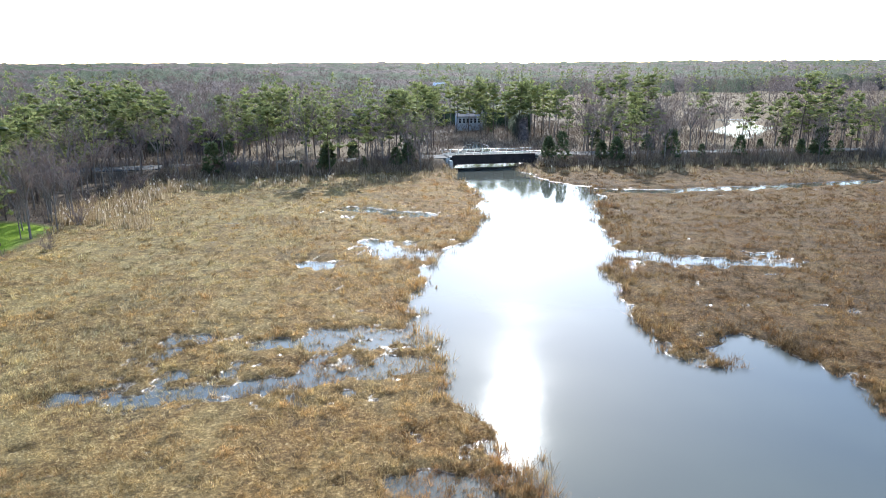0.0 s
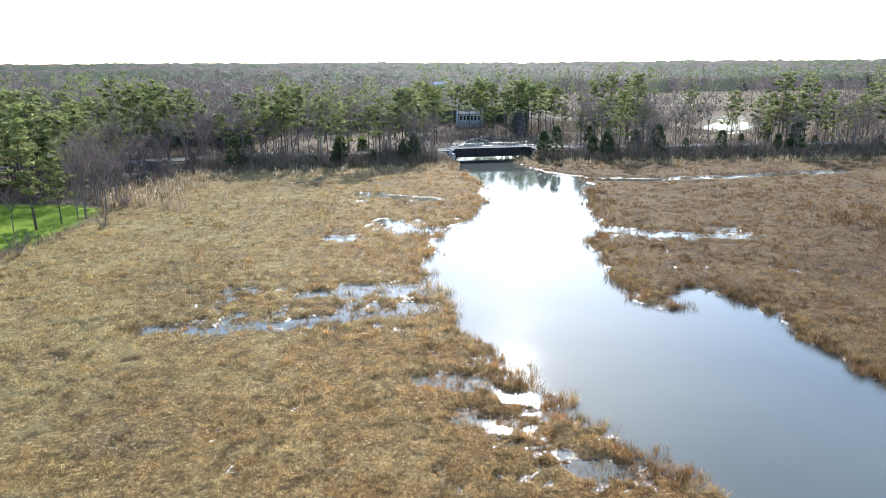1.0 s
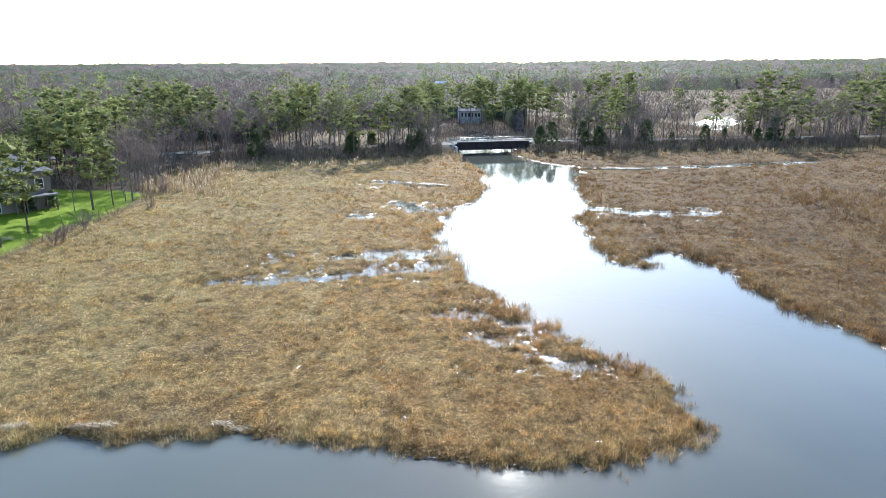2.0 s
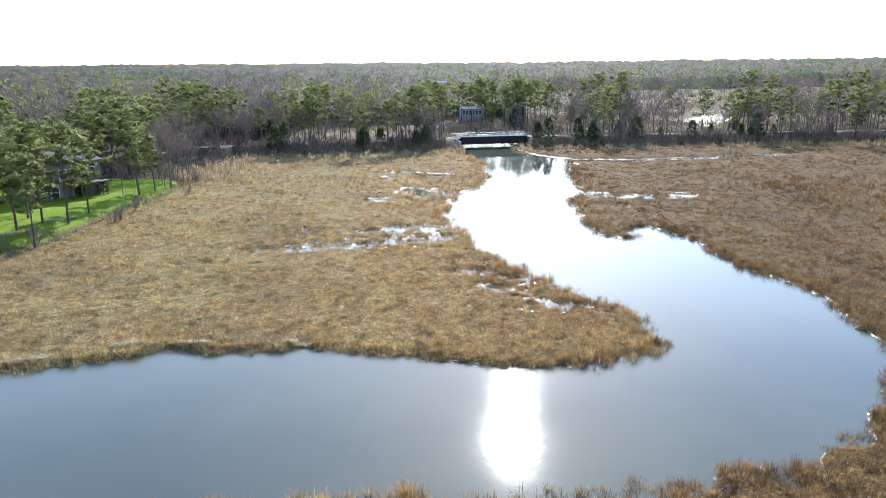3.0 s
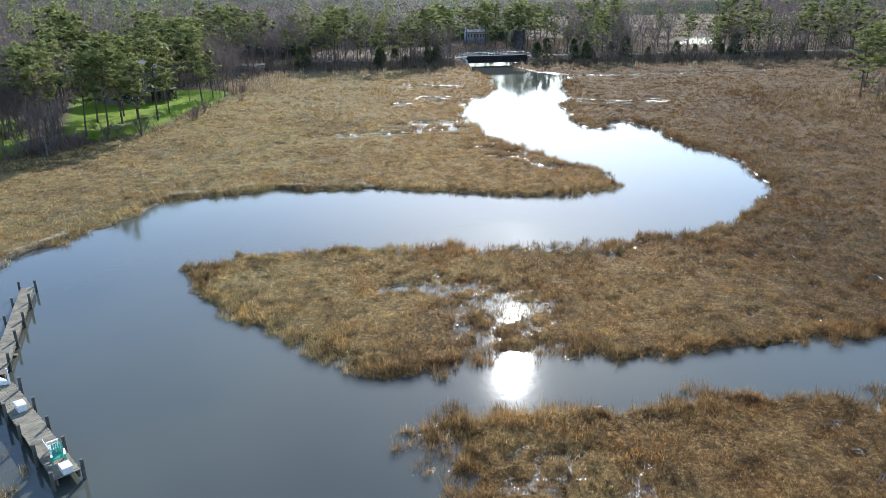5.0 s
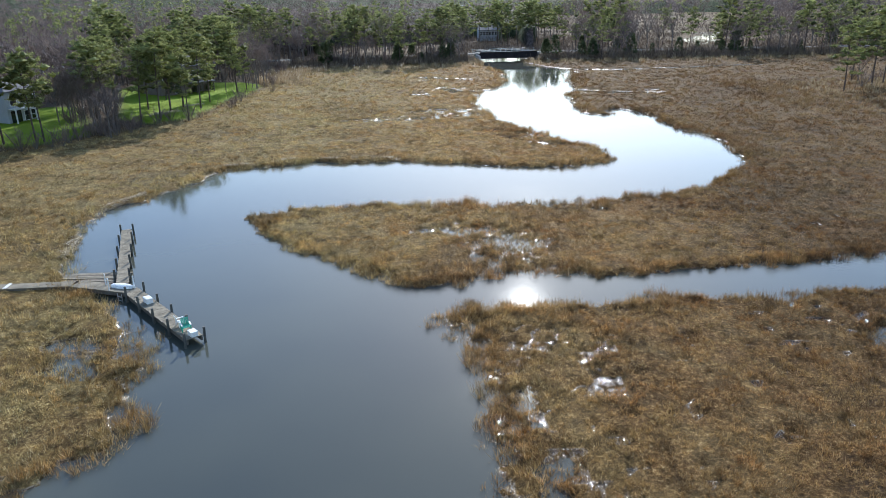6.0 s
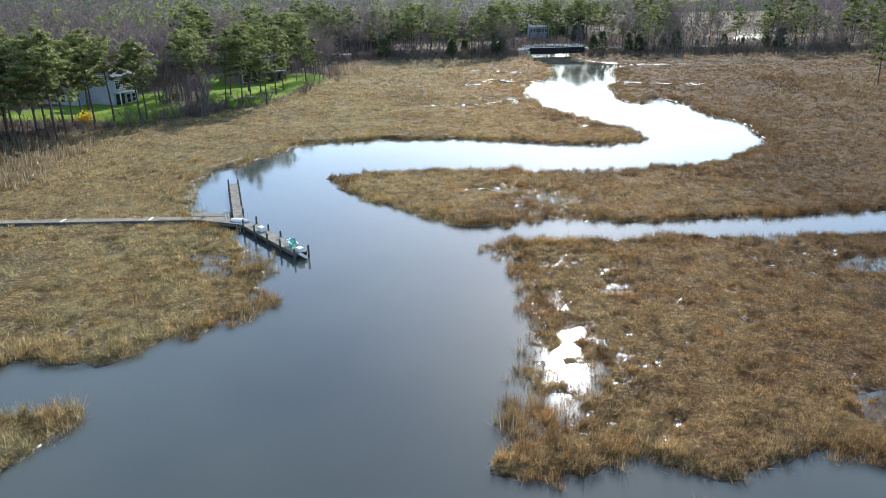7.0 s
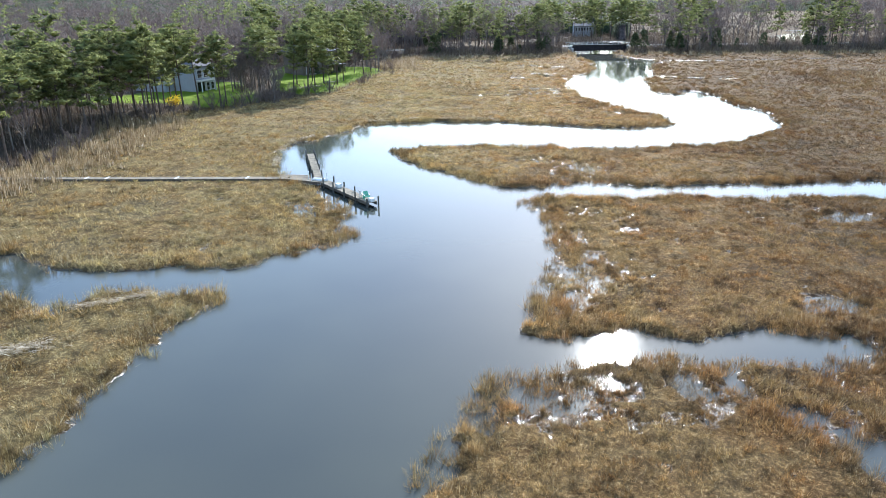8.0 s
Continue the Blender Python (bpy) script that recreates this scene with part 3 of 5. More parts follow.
def lawn_amount(x, y):
    """Mown grass: the two gardens behind the marsh edge."""
    r = rise(x, y) - 1.5 + 2.2 * (fbm(x, y, 5, 31) - 0.5)
    a = np.clip(r / 1.5, 0, 1)
    hedge = np.where(y > 37.5, -67.5 - 0.64 * (y - 37.5), -67.5 + 0.35 * (37.5 - y))
    first = np.clip((34 - r) / 2, 0, 1) * np.clip((hedge - x) / 1.5, 0, 1) * np.clip((y - 21) / 2, 0, 1) * np.clip((58 - y) / 2, 0, 1)
    second = np.clip((32 - r) / 2, 0, 1) * np.clip((x + 65.5 + 0.44 * (y - 42)) / 1.5, 0, 1) * np.clip((y - 41) / 1.5, 0, 1) * np.clip((99 - y) / 2, 0, 1)
    return a * np.maximum(first, second)


# ---- ground: one sheet to the horizon ----
def build_ground():
    xs = np.concatenate([-np.geomspace(97.5, 4200, 38)[::-1], np.arange(-96, -34, 1.4), np.arange(-34, 34, 0.5), np.arange(34, 96.1, 1.4), np.geomspace(97.5, 4200, 38)])
    ys = np.concatenate([-np.geomspace(128, 2500, 14)[::-1], np.arange(-126, -90, 1.5), np.arange(-90, 62, 0.5), np.arange(62, 192.1, 1.3), np.geomspace(193.5, 4600, 48)])
    X, Y = np.meshgrid(xs, ys)
    Z = np.concatenate([height(a, b) for a, b in zip(np.array_split(X, 90), np.array_split(Y, 90))])
    v = np.stack([X.ravel(), Y.ravel(), Z.ravel()], 1)
    n, k = len(xs), len(ys)
    i = (np.arange(k - 1)[:, None] * n + np.arange(n - 1)[None, :]).ravel()
    f = np.concatenate([np.stack([i, i + 1, i + n + 1], 1), np.stack([i, i + n + 1, i + n], 1)])
    me = tri_mesh("ground", v, f, mat_ground)
    me.polygons.foreach_set("use_smooth", np.ones(len(f), bool))
    at = me.color_attributes.new("cover", 'FLOAT_COLOR', 'POINT')
    x, y = X.ravel(), Y.ravel()
    r = rise(x, y)
    woods = np.clip(r / 2, 0, 1)
    off = y - road_y(x)
    woods = np.maximum(woods, np.clip((off + 9) / 3, 0, 1))
    straw = 0.7 * np.clip((off - 10) / 6, 0, 1) * np.clip((70 - off) / 10, 0, 1) * (np.abs(x + 30) < 24)
    straw = np.maximum(straw, 0.8 * np.clip((x - 25) / 15, 0, 1) * np.clip((off - 10) / 8, 0, 1) * np.clip((640 - y) / 60, 0, 1) * np.clip((x - y * 0.12) / 20, 0, 1))
    col = np.stack([woods, lawn_amount(x, y), straw, np.ones_like(x)], 1)
    at.data.foreach_set("color", col.astype(np.float32).ravel())
    tagged(new("ground", me), "brown marsh mat, woodland litter and green lawn", "ground", kind="structure")


build_ground()
w = Soup()
w.poly((-700, -1200, 0), (900, -1200, 0), (900, 900, 0), (-700, 900, 0))
tagged(new("water", w.mesh("water", mat_water)), "calm tidal creek water reflecting the pale sky", "water", kind="structure")

# road on its bank
s = Soup()
rx = np.concatenate([np.arange(-160, -1, 8), [1.4]])
for part_x in (rx, np.concatenate([[20.8], np.arange(28, 300, 8)])):
    for a, b in zip(part_x[:-1], part_x[1:]):
        ya, yb = road_y(a), road_y(b)
        s.poly((a, ya - 3.4, 2.42), (b, yb - 3.4, 2.42), (b, yb + 3.4, 2.42), (a, ya + 3.4, 2.42))
        s.poly((a, ya - 3.4, 2.42), (a, ya - 3.4, 2.1), (b, yb - 3.4, 2.1), (b, yb - 3.4, 2.42))
tagged(new("road", s.mesh("road", mat_asphalt)), "narrow grey asphalt road on a low bank", "road", kind="structure")


# ---- marsh grass: tufts of blades, thinner where the flight stays far away ----
rng = np.random.default_rng(5)


def reed_height(x, y):
    """How much the stand is tall reed rather than short grass, 0 to 1."""
    r = -rise(x, y)
    west = np.clip((9 + 7 * vnoise(x, y, 14, 41) - r) / 4, 0, 1) * (r > -3)
    west *= np.clip(np.maximum((y - 96) / 6, (14 - y) / 6), 0, 1)
    east = np.clip((x - 46 - 10 * vnoise(x, y, 12, 43)) / 8, 0, 1) * np.clip((y - 40) / 8, 0, 1) * np.clip((105 - y) / 12, 0, 1)
    off = y - road_y(x)
    road = np.clip((off + 20 + 8 * vnoise(x, y, 15, 45)) / 5, 0, 1) * (off < -6)
    return np.clip(np.maximum(np.maximum(west, 0.6 * road), 0.4 * east * np.clip((x - 64) / 24, 0, 1)), 0, 1), east


def blades(x, y, z, h, wide, lean_a, lean):
    n = len(x)
    side = rng.uniform(0, 2 * math.pi, n)
    sx, sy = np.cos(side) * wide / 2, np.sin(side) * wide / 2
    v = np.empty((n, 3, 3))
    v[:, 0] = np.stack([x - sx, y - sy, z - 0.05], 1)
    v[:, 1] = np.stack([x + sx, y + sy, z - 0.05], 1)
    v[:, 2] = np.stack([x + np.cos(lean_a) * lean * h, y + np.sin(lean_a) * lean * h, z + h * np.sqrt(np.clip(1 - lean * lean * 0.8, 0.1, 1))], 1)
    return v


def build_grass():
    grass, reeds, plumes = [], [], []
    tile = 8.0
    for ty in np.arange(-100, 172, tile):
        for tx in np.arange(-100, 128, tile):
            cx, cy = tx + tile / 2, ty + tile / 2
            dist = max(32.0, cy, (abs(cx) - 6) / 0.62)
            if cy < -84 and dist > 60:
                continue
            scale = dist / 32.0
            per = 16
            tufts = 9.5 * scale ** -2.0
            n = rng.poisson(1.6 * tufts * tile * tile)
            x, y = tx + rng.random(n) * tile, ty + rng.random(n) * tile
            d = inland(x, y)
            spot = fbm(x, y, 1.1, 61)
            keep = ((d > 0.3) | (d > -0.9) & (spot + 0.3 * (vnoise(x, y, 5, 65) - 0.5) > 0.52 - 0.26 * d)) & (rise(x, y) < 2.5) & (y - road_y(x) < -5.5)
            # wet hollows keep few stems; so do the wet margins and bare gaps elsewhere
            p = pool_depth(x, y)
            lump = p + 1.7 * (vnoise(x, y, 0.95, 9) - 0.5)
            keep &= (film(x, y) < -0.3) | (vnoise(x, y, 0.4 * max(1.0, 0.7 * scale), 207) > 0.24)
            keep &= (p < -1.2) | (lump < -0.35) | (vnoise(x, y, 0.5, 67) > 0.36 + 0.45 * np.clip((y - 40) / 60, 0, 1)) | (rng.random(n) < np.where(y < 40, 0.4, 0.2))
            keep &= (p > -1.2) | (d < 1.4) | (film(x, y) > -0.4) | (rng.random(n) < 0.62)
            gap = fbm(x, y, 2.4, 51)
            keep &= rng.random(n) < np.clip(0.7 + 3.2 * (gap - 0.36), 0.25, 1)
            x, y, d, gap = x[keep], y[keep], d[keep], gap[keep]
            if not len(x):
                continue
            m = len(x)
            z = np.maximum(height(x, y), -0.06)
            tall, high = reed_height(x, y)
            wet = np.clip(pool_depth(x, y) + 1.3, 0, 1)
            edge = np.clip(1 - d / 3.5, 0, 1)
            mound = fbm(x, y, 1.5, 63)
            h0 = (0.65 + 0.65 * mound) * (0.16 + 0.34 * fbm(x, y, 9, 53) + 0.35 * (gap - 0.5) + (0.15 + 0.45 * vnoise(x, y, 4, 55)) * edge) * rng.uniform(0.6, 1.4, m) * 0.85 * min(1.4, scale ** 0.35) * (1 + 0.9 * high) + 0.12 * wet
            flow = 2 * math.pi * 1.6 * fbm(x, y, 16, 57)
            laid = np.clip((fbm(x, y, 7, 59) - 0.47) * 5, 0, 1) * np.clip((-x - 2) / 15, 0.2, 1) * (1 - edge)
            rep = lambda q: np.repeat(q, per)
            spread = rng.uniform(0.07, 0.17, m) * scale ** 0.7
            ox, oy = rng.normal(0, 1, m * per), rng.normal(0, 1, m * per)
            bx, by = rep(x) + ox * rep(spread), rep(y) + oy * rep(spread)
            out = np.hypot(ox, oy)
            hh = rep(h0) * rng.uniform(0.65, 1.25, m * per) * np.clip(1.15 - 0.22 * out, 0.5, 1.2)
            fan, fl = np.arctan2(oy, ox) + rng.normal(0, 0.5, m * per), rep(flow) + rng.normal(0, 0.4, m * per)
            wx = np.cos(fan) * 0.42 * out + np.cos(fl) * 0.85 * rep(laid)
            wy = np.sin(fan) * 0.42 * out + np.sin(fl) * 0.85 * rep(laid)
            la, ln = np.arctan2(wy, wx), np.clip(np.hypot(wx, wy) + rng.normal(0, 0.25, m * per), 0, 0.98)
            flat = (rng.random(m * per) < 0.45) & (rep(edge) < 0.9)
            combed = rep(flow) + rng.normal(0, 0.7, m * per)
            la = np.where(flat, np.where(rng.random(m * per) < 0.7, combed, rng.uniform(0, 6.3, m * per)), la)
            ln = np.where(flat, rng.uniform(0.55, 0.97, m * per), ln)
            wd = rng.uniform(0.015, 0.035, m * per) * scale ** 0.85
            isr = rep(rng.random(m) < tall)
            g = ~isr
            grass.append(blades(bx[g], by[g], rep(z)[g], hh[g], wd[g], la[g], ln[g]))
            if isr.any():
                hr = rep(rng.uniform(0.7, 1.6, m) * (0.5 + 0.5 * tall))[isr] * rng.uniform(0.8, 1.2, isr.sum())
                v = blades(bx[isr], by[isr], rep(z)[isr], hr, wd[isr] * 1.35, la[isr], rng.uniform(0.0, 0.25, isr.sum()))
                reeds.append(v)
                plume = 0.05 if cy > 96 and cx < -20 else 0.006
                tips = v[rng.random(len(v)) < plume, 2]
                k = len(tips)
                if k:
                    plumes.append(blades(tips[:, 0], tips[:, 1], tips[:, 2] - 0.2, np.full(k, 0.42), rng.uniform(0.06, 0.12, k) * scale ** 0.7, rng.uniform(0, 6.3, k), np.full(k, 0.5)))
    for name, stack, mat, label in (("marsh_grass", grass, mat_grass, "dry golden-brown cordgrass in matted tussocks over the marsh"),
                                    ("reeds", reeds, mat_reed, "tall tan dry reeds at the edge of the marsh"),
                                    ("reed_plumes", plumes, mat_plume, "pale fluffy seed plumes on the tall reeds")):
        v = np.concatenate(stack).reshape(-1, 3)
        tagged(new(name, tri_mesh(name, v, np.arange(len(v)).reshape(-1, 3), mat)), label, "grass" if name == "marsh_grass" else "reeds", kind="stuff")


build_grass()
# pale drifted straw: from, to, half width
WRACK = [(-38.6, -69.2, -34.4, -65.9, 0.35), (-41.5, -77.2, -36.8, -74.6, 0.7), (-37.2, 9.4, -34.5, 10.4, 0.35), (-30.2, 12.6, -28.2, 13.4, 0.3), (-25.0, 13.2, -22.5, 13.2, 0.2), (-16.5, 13.4, -14.2, 13.3, 0.2),
         (-44.3, -10.0, -42.0, -4.0, 0.4), (-42.6, -19.0, -40.8, -25.0, 0.4), (-61.0, 46.0, -58.0, 52.0, 0.8), (-59.0, 57.0, -57.0, 62.0, 0.5)]


def build_wrack():
    out = []
    for ax, ay, bx, by, r in WRACK:
        n = int(120 * math.hypot(bx - ax, by - ay) * r) + 150
        t = rng.random(n)
        x, y = ax + t * (bx - ax) + rng.normal(0, r * 0.6, n), ay + t * (by - ay) + rng.normal(0, r * 0.6, n)
        z = np.maximum(height(x, y), 0.0) + rng.uniform(0.08, 0.30, n)
        along = math.atan2(by - ay, bx - ax) + rng.choice([0, math.pi], n) + rng.normal(0, 0.5, n)
        out.append(blades(x, y, z, rng.uniform(0.4, 0.9, n), rng.uniform(0.04, 0.09, n), along, np.full(n, 1.0)))
    v = np.concatenate(out).reshape(-1, 3)
    v[2::3, 2] -= 0.32
    tagged(new("straw_wrack", tri_mesh("straw_wrack", v, np.arange(len(v)).reshape(-1, 3), mat_wrack)), "pale drifts of dead straw along the banks", "wrack", kind="stuff")


build_wrack()


# ---- trees ----
def pine_soups(seed, h, fine=True, low=None, wide=1.0, dense=1):
    """A loblolly pine: straight stem, level limbs, small brushes of needles in flat, broken plates."""
    r = random.Random(seed)
    wood, leaf = Soup(), Soup()
    bend = Vector((r.uniform(-0.6, 0.6), r.uniform(-0.6, 0.6), 0))
    def stem(t):
        return Vector((0, 0, h * t)) + bend * t * t + Vector((0.12 * math.sin(5 * t + seed), 0.12 * math.cos(4 * t + seed), 0)) * t
    r0 = 0.0095 * h + 0.05
    rings = 6 if fine else 2
    for k in range(rings):
        a, b = k / rings, (k + 1) / rings
        wood.tube(stem(a) - Vector((0, 0, 0.3 if k == 0 else 0)), stem(b), r0 * (1 - 0.86 * a), r0 * (1 - 0.86 * b), 6 if fine else 3)
    low = low or r.uniform(0.28, 0.52)
    limbs = r.randint(17, 21) + (4 if dense > 1 else 0) if fine else 9
    for k in range(limbs):
        t = low + (1 - low) * ((k + r.random()) / limbs) ** 0.85
        u = (t - low) / (1 - low)
        length = wide * h * (0.055 + 0.135 * math.sin(math.pi * min(1, 0.25 + 0.72 * u)) ** 1.1) * r.choice((0.5, 0.8, 1.0, 1.0, 1.2)) * r.uniform(0.85, 1.1)
        a = k * 2.4 + r.uniform(-0.6, 0.6)
        up = r.uniform(-0.08, 0.35) + 0.75 * u * u
        d = Vector((math.cos(a), math.sin(a), up)).normalized()
        side = Vector((-d.y, d.x, 0))
        p0 = stem(t)
        end = p0 + d * length + Vector((0, 0, 0.06 * length))
        if fine:
            wood.tube(p0, end, 0.05, 0.014, 3)
            for c in range(2 if length > 1.7 else 1):
                s = r.uniform(0.78, 0.98) - 0.48 * c
                pad = p0.lerp(end, s) + side * r.gauss(0, 0.16) * length + Vector((0, 0, r.uniform(0.0, 0.25)))
                broad = r.uniform(0.75, 1.15) * (0.75 + 0.12 * length) * (1.0 - 0.15 * c)
                leaf.puff(pad, broad * 0.72, broad * 0.42, r)
                for g in range(13 if dense > 1 else 11):
                    w0, q0 = r.uniform(0, 6.3), r.random() ** 0.5
                    centre = pad + Vector((math.cos(w0) * q0 * broad, math.sin(w0) * q0 * broad, r.uniform(-0.28, 0.62) * broad * math.sqrt(1.05 - q0 * q0)))
                    size = r.uniform(0.36, 0.60)
                    for q in range(6):
                        w = Vector((r.gauss(0, 1), r.gauss(0, 1), r.gauss(0.4, 0.6))).normalized()
                        leaf.blade(centre - w * size * 0.15, centre + w * size * r.uniform(0.7, 1.15), size * r.uniform(0.24, 0.40), w.cross(Vector((r.gauss(0, 1), r.gauss(0, 1), r.gauss(0, 1)))))
        else:
            for c in range(3):
                centre = p0.lerp(end, r.uniform(0.4, 1.05)) + side * r.gauss(0, 0.25) * length + Vector((0, 0, r.uniform(-0.1, 0.3)))
                size = r.uniform(0.7, 1.1)
                for q in range(5):
                    w = Vector((r.gauss(0, 1), r.gauss(0, 1), r.gauss(0.4, 0.6))).normalized()
                    leaf.blade(centre - w * size * 0.2, centre + w * size * r.uniform(0.7, 1.2), size * r.uniform(0.3, 0.5), w.cross(Vector((r.gauss(0, 1), r.gauss(0, 1), r.gauss(0, 1)))))
    return wood, leaf


def bare_soups(seed, h, fine=True, spread=1.0):
    r = random.Random(seed)
    wood, twig = Soup(), Soup()
    lean = Vector((r.uniform(-0.5, 0.5), r.uniform(-0.5, 0.5), 0))
    fork = h * r.uniform(0.28, 0.42)
    top = Vector((0, 0, fork)) + lean * 0.4
    r0 = 0.011 * h + 0.03
    wood.tube((0, 0, -0.3), top, r0, r0 * 0.7, 6 if fine else 3)
    for k in range(r.randint(6, 8) if fine else 6):
        a = k * 2.4 + r.uniform(-0.5, 0.5)
        d = Vector((math.cos(a) * r.uniform(0.25, 0.75) * spread, math.sin(a) * r.uniform(0.25, 0.75) * spread, 1)).normalized()
        end = top + d * (h - fork) * r.uniform(0.7, 1.0)
        mid = top.lerp(end, 0.5) + Vector((r.uniform(-0.3, 0.3), r.uniform(-0.3, 0.3), 0))
        if fine:
            wood.tube(top, mid, r0 * 0.5, r0 * 0.3, 4)
            wood.tube(mid, end, r0 * 0.3, 0.012, 3)
        else:
            twig.blade(top, end, 0.16, (r.gauss(0, 1), r.gauss(0, 1), 0))
        for b in range(6 if fine else 5):
            s = r.uniform(0.2, 0.95)
            p = top.lerp(mid, s * 2) if s < 0.5 else mid.lerp(end, s * 2 - 1)
            a2 = r.uniform(0, 6.3)
            d2 = (d + Vector((math.cos(a2), math.sin(a2), r.uniform(-0.1, 0.5))) * 0.9 * spread).normalized()
            ln = (h - fork) * r.uniform(0.18, 0.38)
            e2 = p + d2 * ln
            if fine:
                wood.tube(p, e2, 0.03, 0.01, 3)
            for t in range(9 if fine else 5):
                q = p.lerp(e2, r.uniform(0.25, 1))
                w = (d2 + Vector((r.gauss(0, 0.6), r.gauss(0, 0.6), r.gauss(0.25, 0.5)))).normalized()
                tip = q + w * ln * r.uniform(0.35, 0.7)
                twig.blade(q, tip, r.uniform(0.045, 0.08) if fine else r.uniform(0.13, 0.24), (r.gauss(0, 1), r.gauss(0, 1), r.gauss(0, 0.3)))
                if fine and t % 2:
                    m2 = q.lerp(tip, 0.5)
                    twig.blade(m2, m2 + (w + Vector((r.gauss(0, 0.7), r.gauss(0, 0.7), r.gauss(0, 0.5)))) * ln * 0.3, 0.045, (r.gauss(0, 1), r.gauss(0, 1), 0.1))
    return wood, twig


def cedar_soups(seed, h):
    r = random.Random(seed)
    wood, leaf = Soup(), Soup()
    wood.tube((0, 0, -0.2), (0, 0, h * 0.9), 0.09, 0.02, 5)
    for k in range(105):
        t = r.random() ** 0.8
        a, rad = r.uniform(0, 6.3), h * (0.05 + 0.27 * (1 - t) ** 0.7 * min(1, t * 5 + 0.4)) * r.uniform(0.6, 1.1)
        c = Vector((math.cos(a) * rad, math.sin(a) * rad, h * (0.06 + 0.9 * t)))
        for q in range(9):
            w = Vector((math.cos(a) * 0.6 + r.gauss(0, 0.7), math.sin(a) * 0.6 + r.gauss(0, 0.7), r.gauss(0.5, 0.6))).normalized()
            leaf.blade(c, c + w * r.uniform(0.4, 0.8), r.uniform(0.2, 0.38), w.cross(Vector((r.gauss(0, 1), r.gauss(0, 1), r.gauss(0, 1)))))
    return wood, leaf


def shrub_soups(seed, h):
    r = random.Random(seed)
    wood, twig = Soup(), Soup()
    for k in range(11):
        a = r.uniform(0, 6.3)
        d = Vector((math.cos(a) * r.uniform(0.2, 0.8), math.sin(a) * r.uniform(0.2, 0.8), 1)).normalized()
        end = d * h * r.uniform(0.6, 1)
        wood.tube((d.x * 0.15, d.y * 0.15, -0.15), end, 0.03, 0.01, 3)
        for t in range(26):
            q = end * r.uniform(0.25, 1)
            w = (d + Vector((r.gauss(0, 0.7), r.gauss(0, 0.7), r.gauss(0.1, 0.5)))).normalized()
            twig.blade(q, q + w * h * r.uniform(0.15, 0.35), r.uniform(0.025, 0.05), (r.gauss(0, 1), r.gauss(0, 1), 0.1))
    return wood, twig


def tree(name, soups, mats, part_names, label, category, group):
    root = new(name)
    root.empty_display_size = 0.2
    for s, m, nm in zip(soups, mats, part_names):
        part(nm, s, m, root)
    return tagged(root, label, category, group)


garden_pines = [tree("pine_tree", pine_soups(51 + k, 14.0, True, 0.37 if k < 3 else 0.42, 1.45, 2), (mat_bark, mat_needle), ("trunk", "crown"), "broad open-grown pine on a green lawn", "tree", "pines on the lawns") for k in range(5)]
reed_pines = [tree("pine_tree", pine_soups(59, 15.0, True, 0.26, 1.25, 2), (mat_bark, mat_needle), ("trunk", "crown"), "lone pine with low level limbs among tan reeds", "tree", "pines at the edge of the marsh")]
PINE_H, BARE_H = (13.5, 14.5, 15.0, 12.5, 14.0), (11.5, 12.5, 10.0, 13.0)
pines = [tree("pine_tree", pine_soups(k + 1, h, True, None, 1.4), (mat_bark, mat_needle), ("trunk", "crown"), "tall pine with a bare trunk and high open green crown", "tree", "pines at the edge of the marsh") for k, h in enumerate(PINE_H)]
bares = [tree("bare_tree", bare_soups(k + 11, h), (mat_grey_bark, mat_twig), ("trunk", "crown"), "leafless grey-brown tree in winter woods", "tree", "leafless trees of the woods") for k, h in enumerate(BARE_H)]
cedars = [tree("cedar_tree", cedar_soups(k + 21, h), (mat_bark, mat_cedar), ("trunk", "crown"), "dark green bushy cedar beside the road bank", "tree", "cedars along the road") for k, h in enumerate((4.2, 5.2, 6.0))]
shrubs = [tree("bare_shrub", shrub_soups(k + 31, h), (mat_grey_bark, mat_twig), ("stem", "crown"), "leafless grey brush at the foot of the woods", "shrub", "brush along the wood edge") for k, h in enumerate((2.2, 3.0))]
red_bares = [tree("red_tree", bare_soups(k + 41, 9.0), (mat_grey_bark, mat_red_twig), ("trunk", "crown"), "leafless tree with reddish budding twigs among reeds", "tree", "reddish trees") for k in range(2)]
used = {id(t): False for t in red_bares + reed_pines + garden_pines + pines + bares + cedars + shrubs}
standing, deep_bares = [], []


def stand(kinds, x, y, size=1.0, r=random):
    """One more tree of these kinds at x, y."""
    t = r.choice(kinds)
    z = float(height(np.array([x]), np.array([y]))[0]) - 0.05
    m = pose(x, y, z, r.uniform(-2, 2), r.uniform(-2, 2), r.uniform(0, 360))
    s = size * r.uniform(0.88, 1.12)
    if not used[id(t)]:
        used[id(t)] = True
        t.matrix_basis = m @ Matrix.Diagonal((s, s, s, 1))
        ob = t
    else:
        ob = copy_thing(t, m)
        ob.scale = (s, s, s)
    standing.append((x, y))
    return ob


def free(x, y, gap):
    return all((x - a) ** 2 + (y - b) ** 2 > gap * gap for a, b in standing)


tr = random.Random(77)
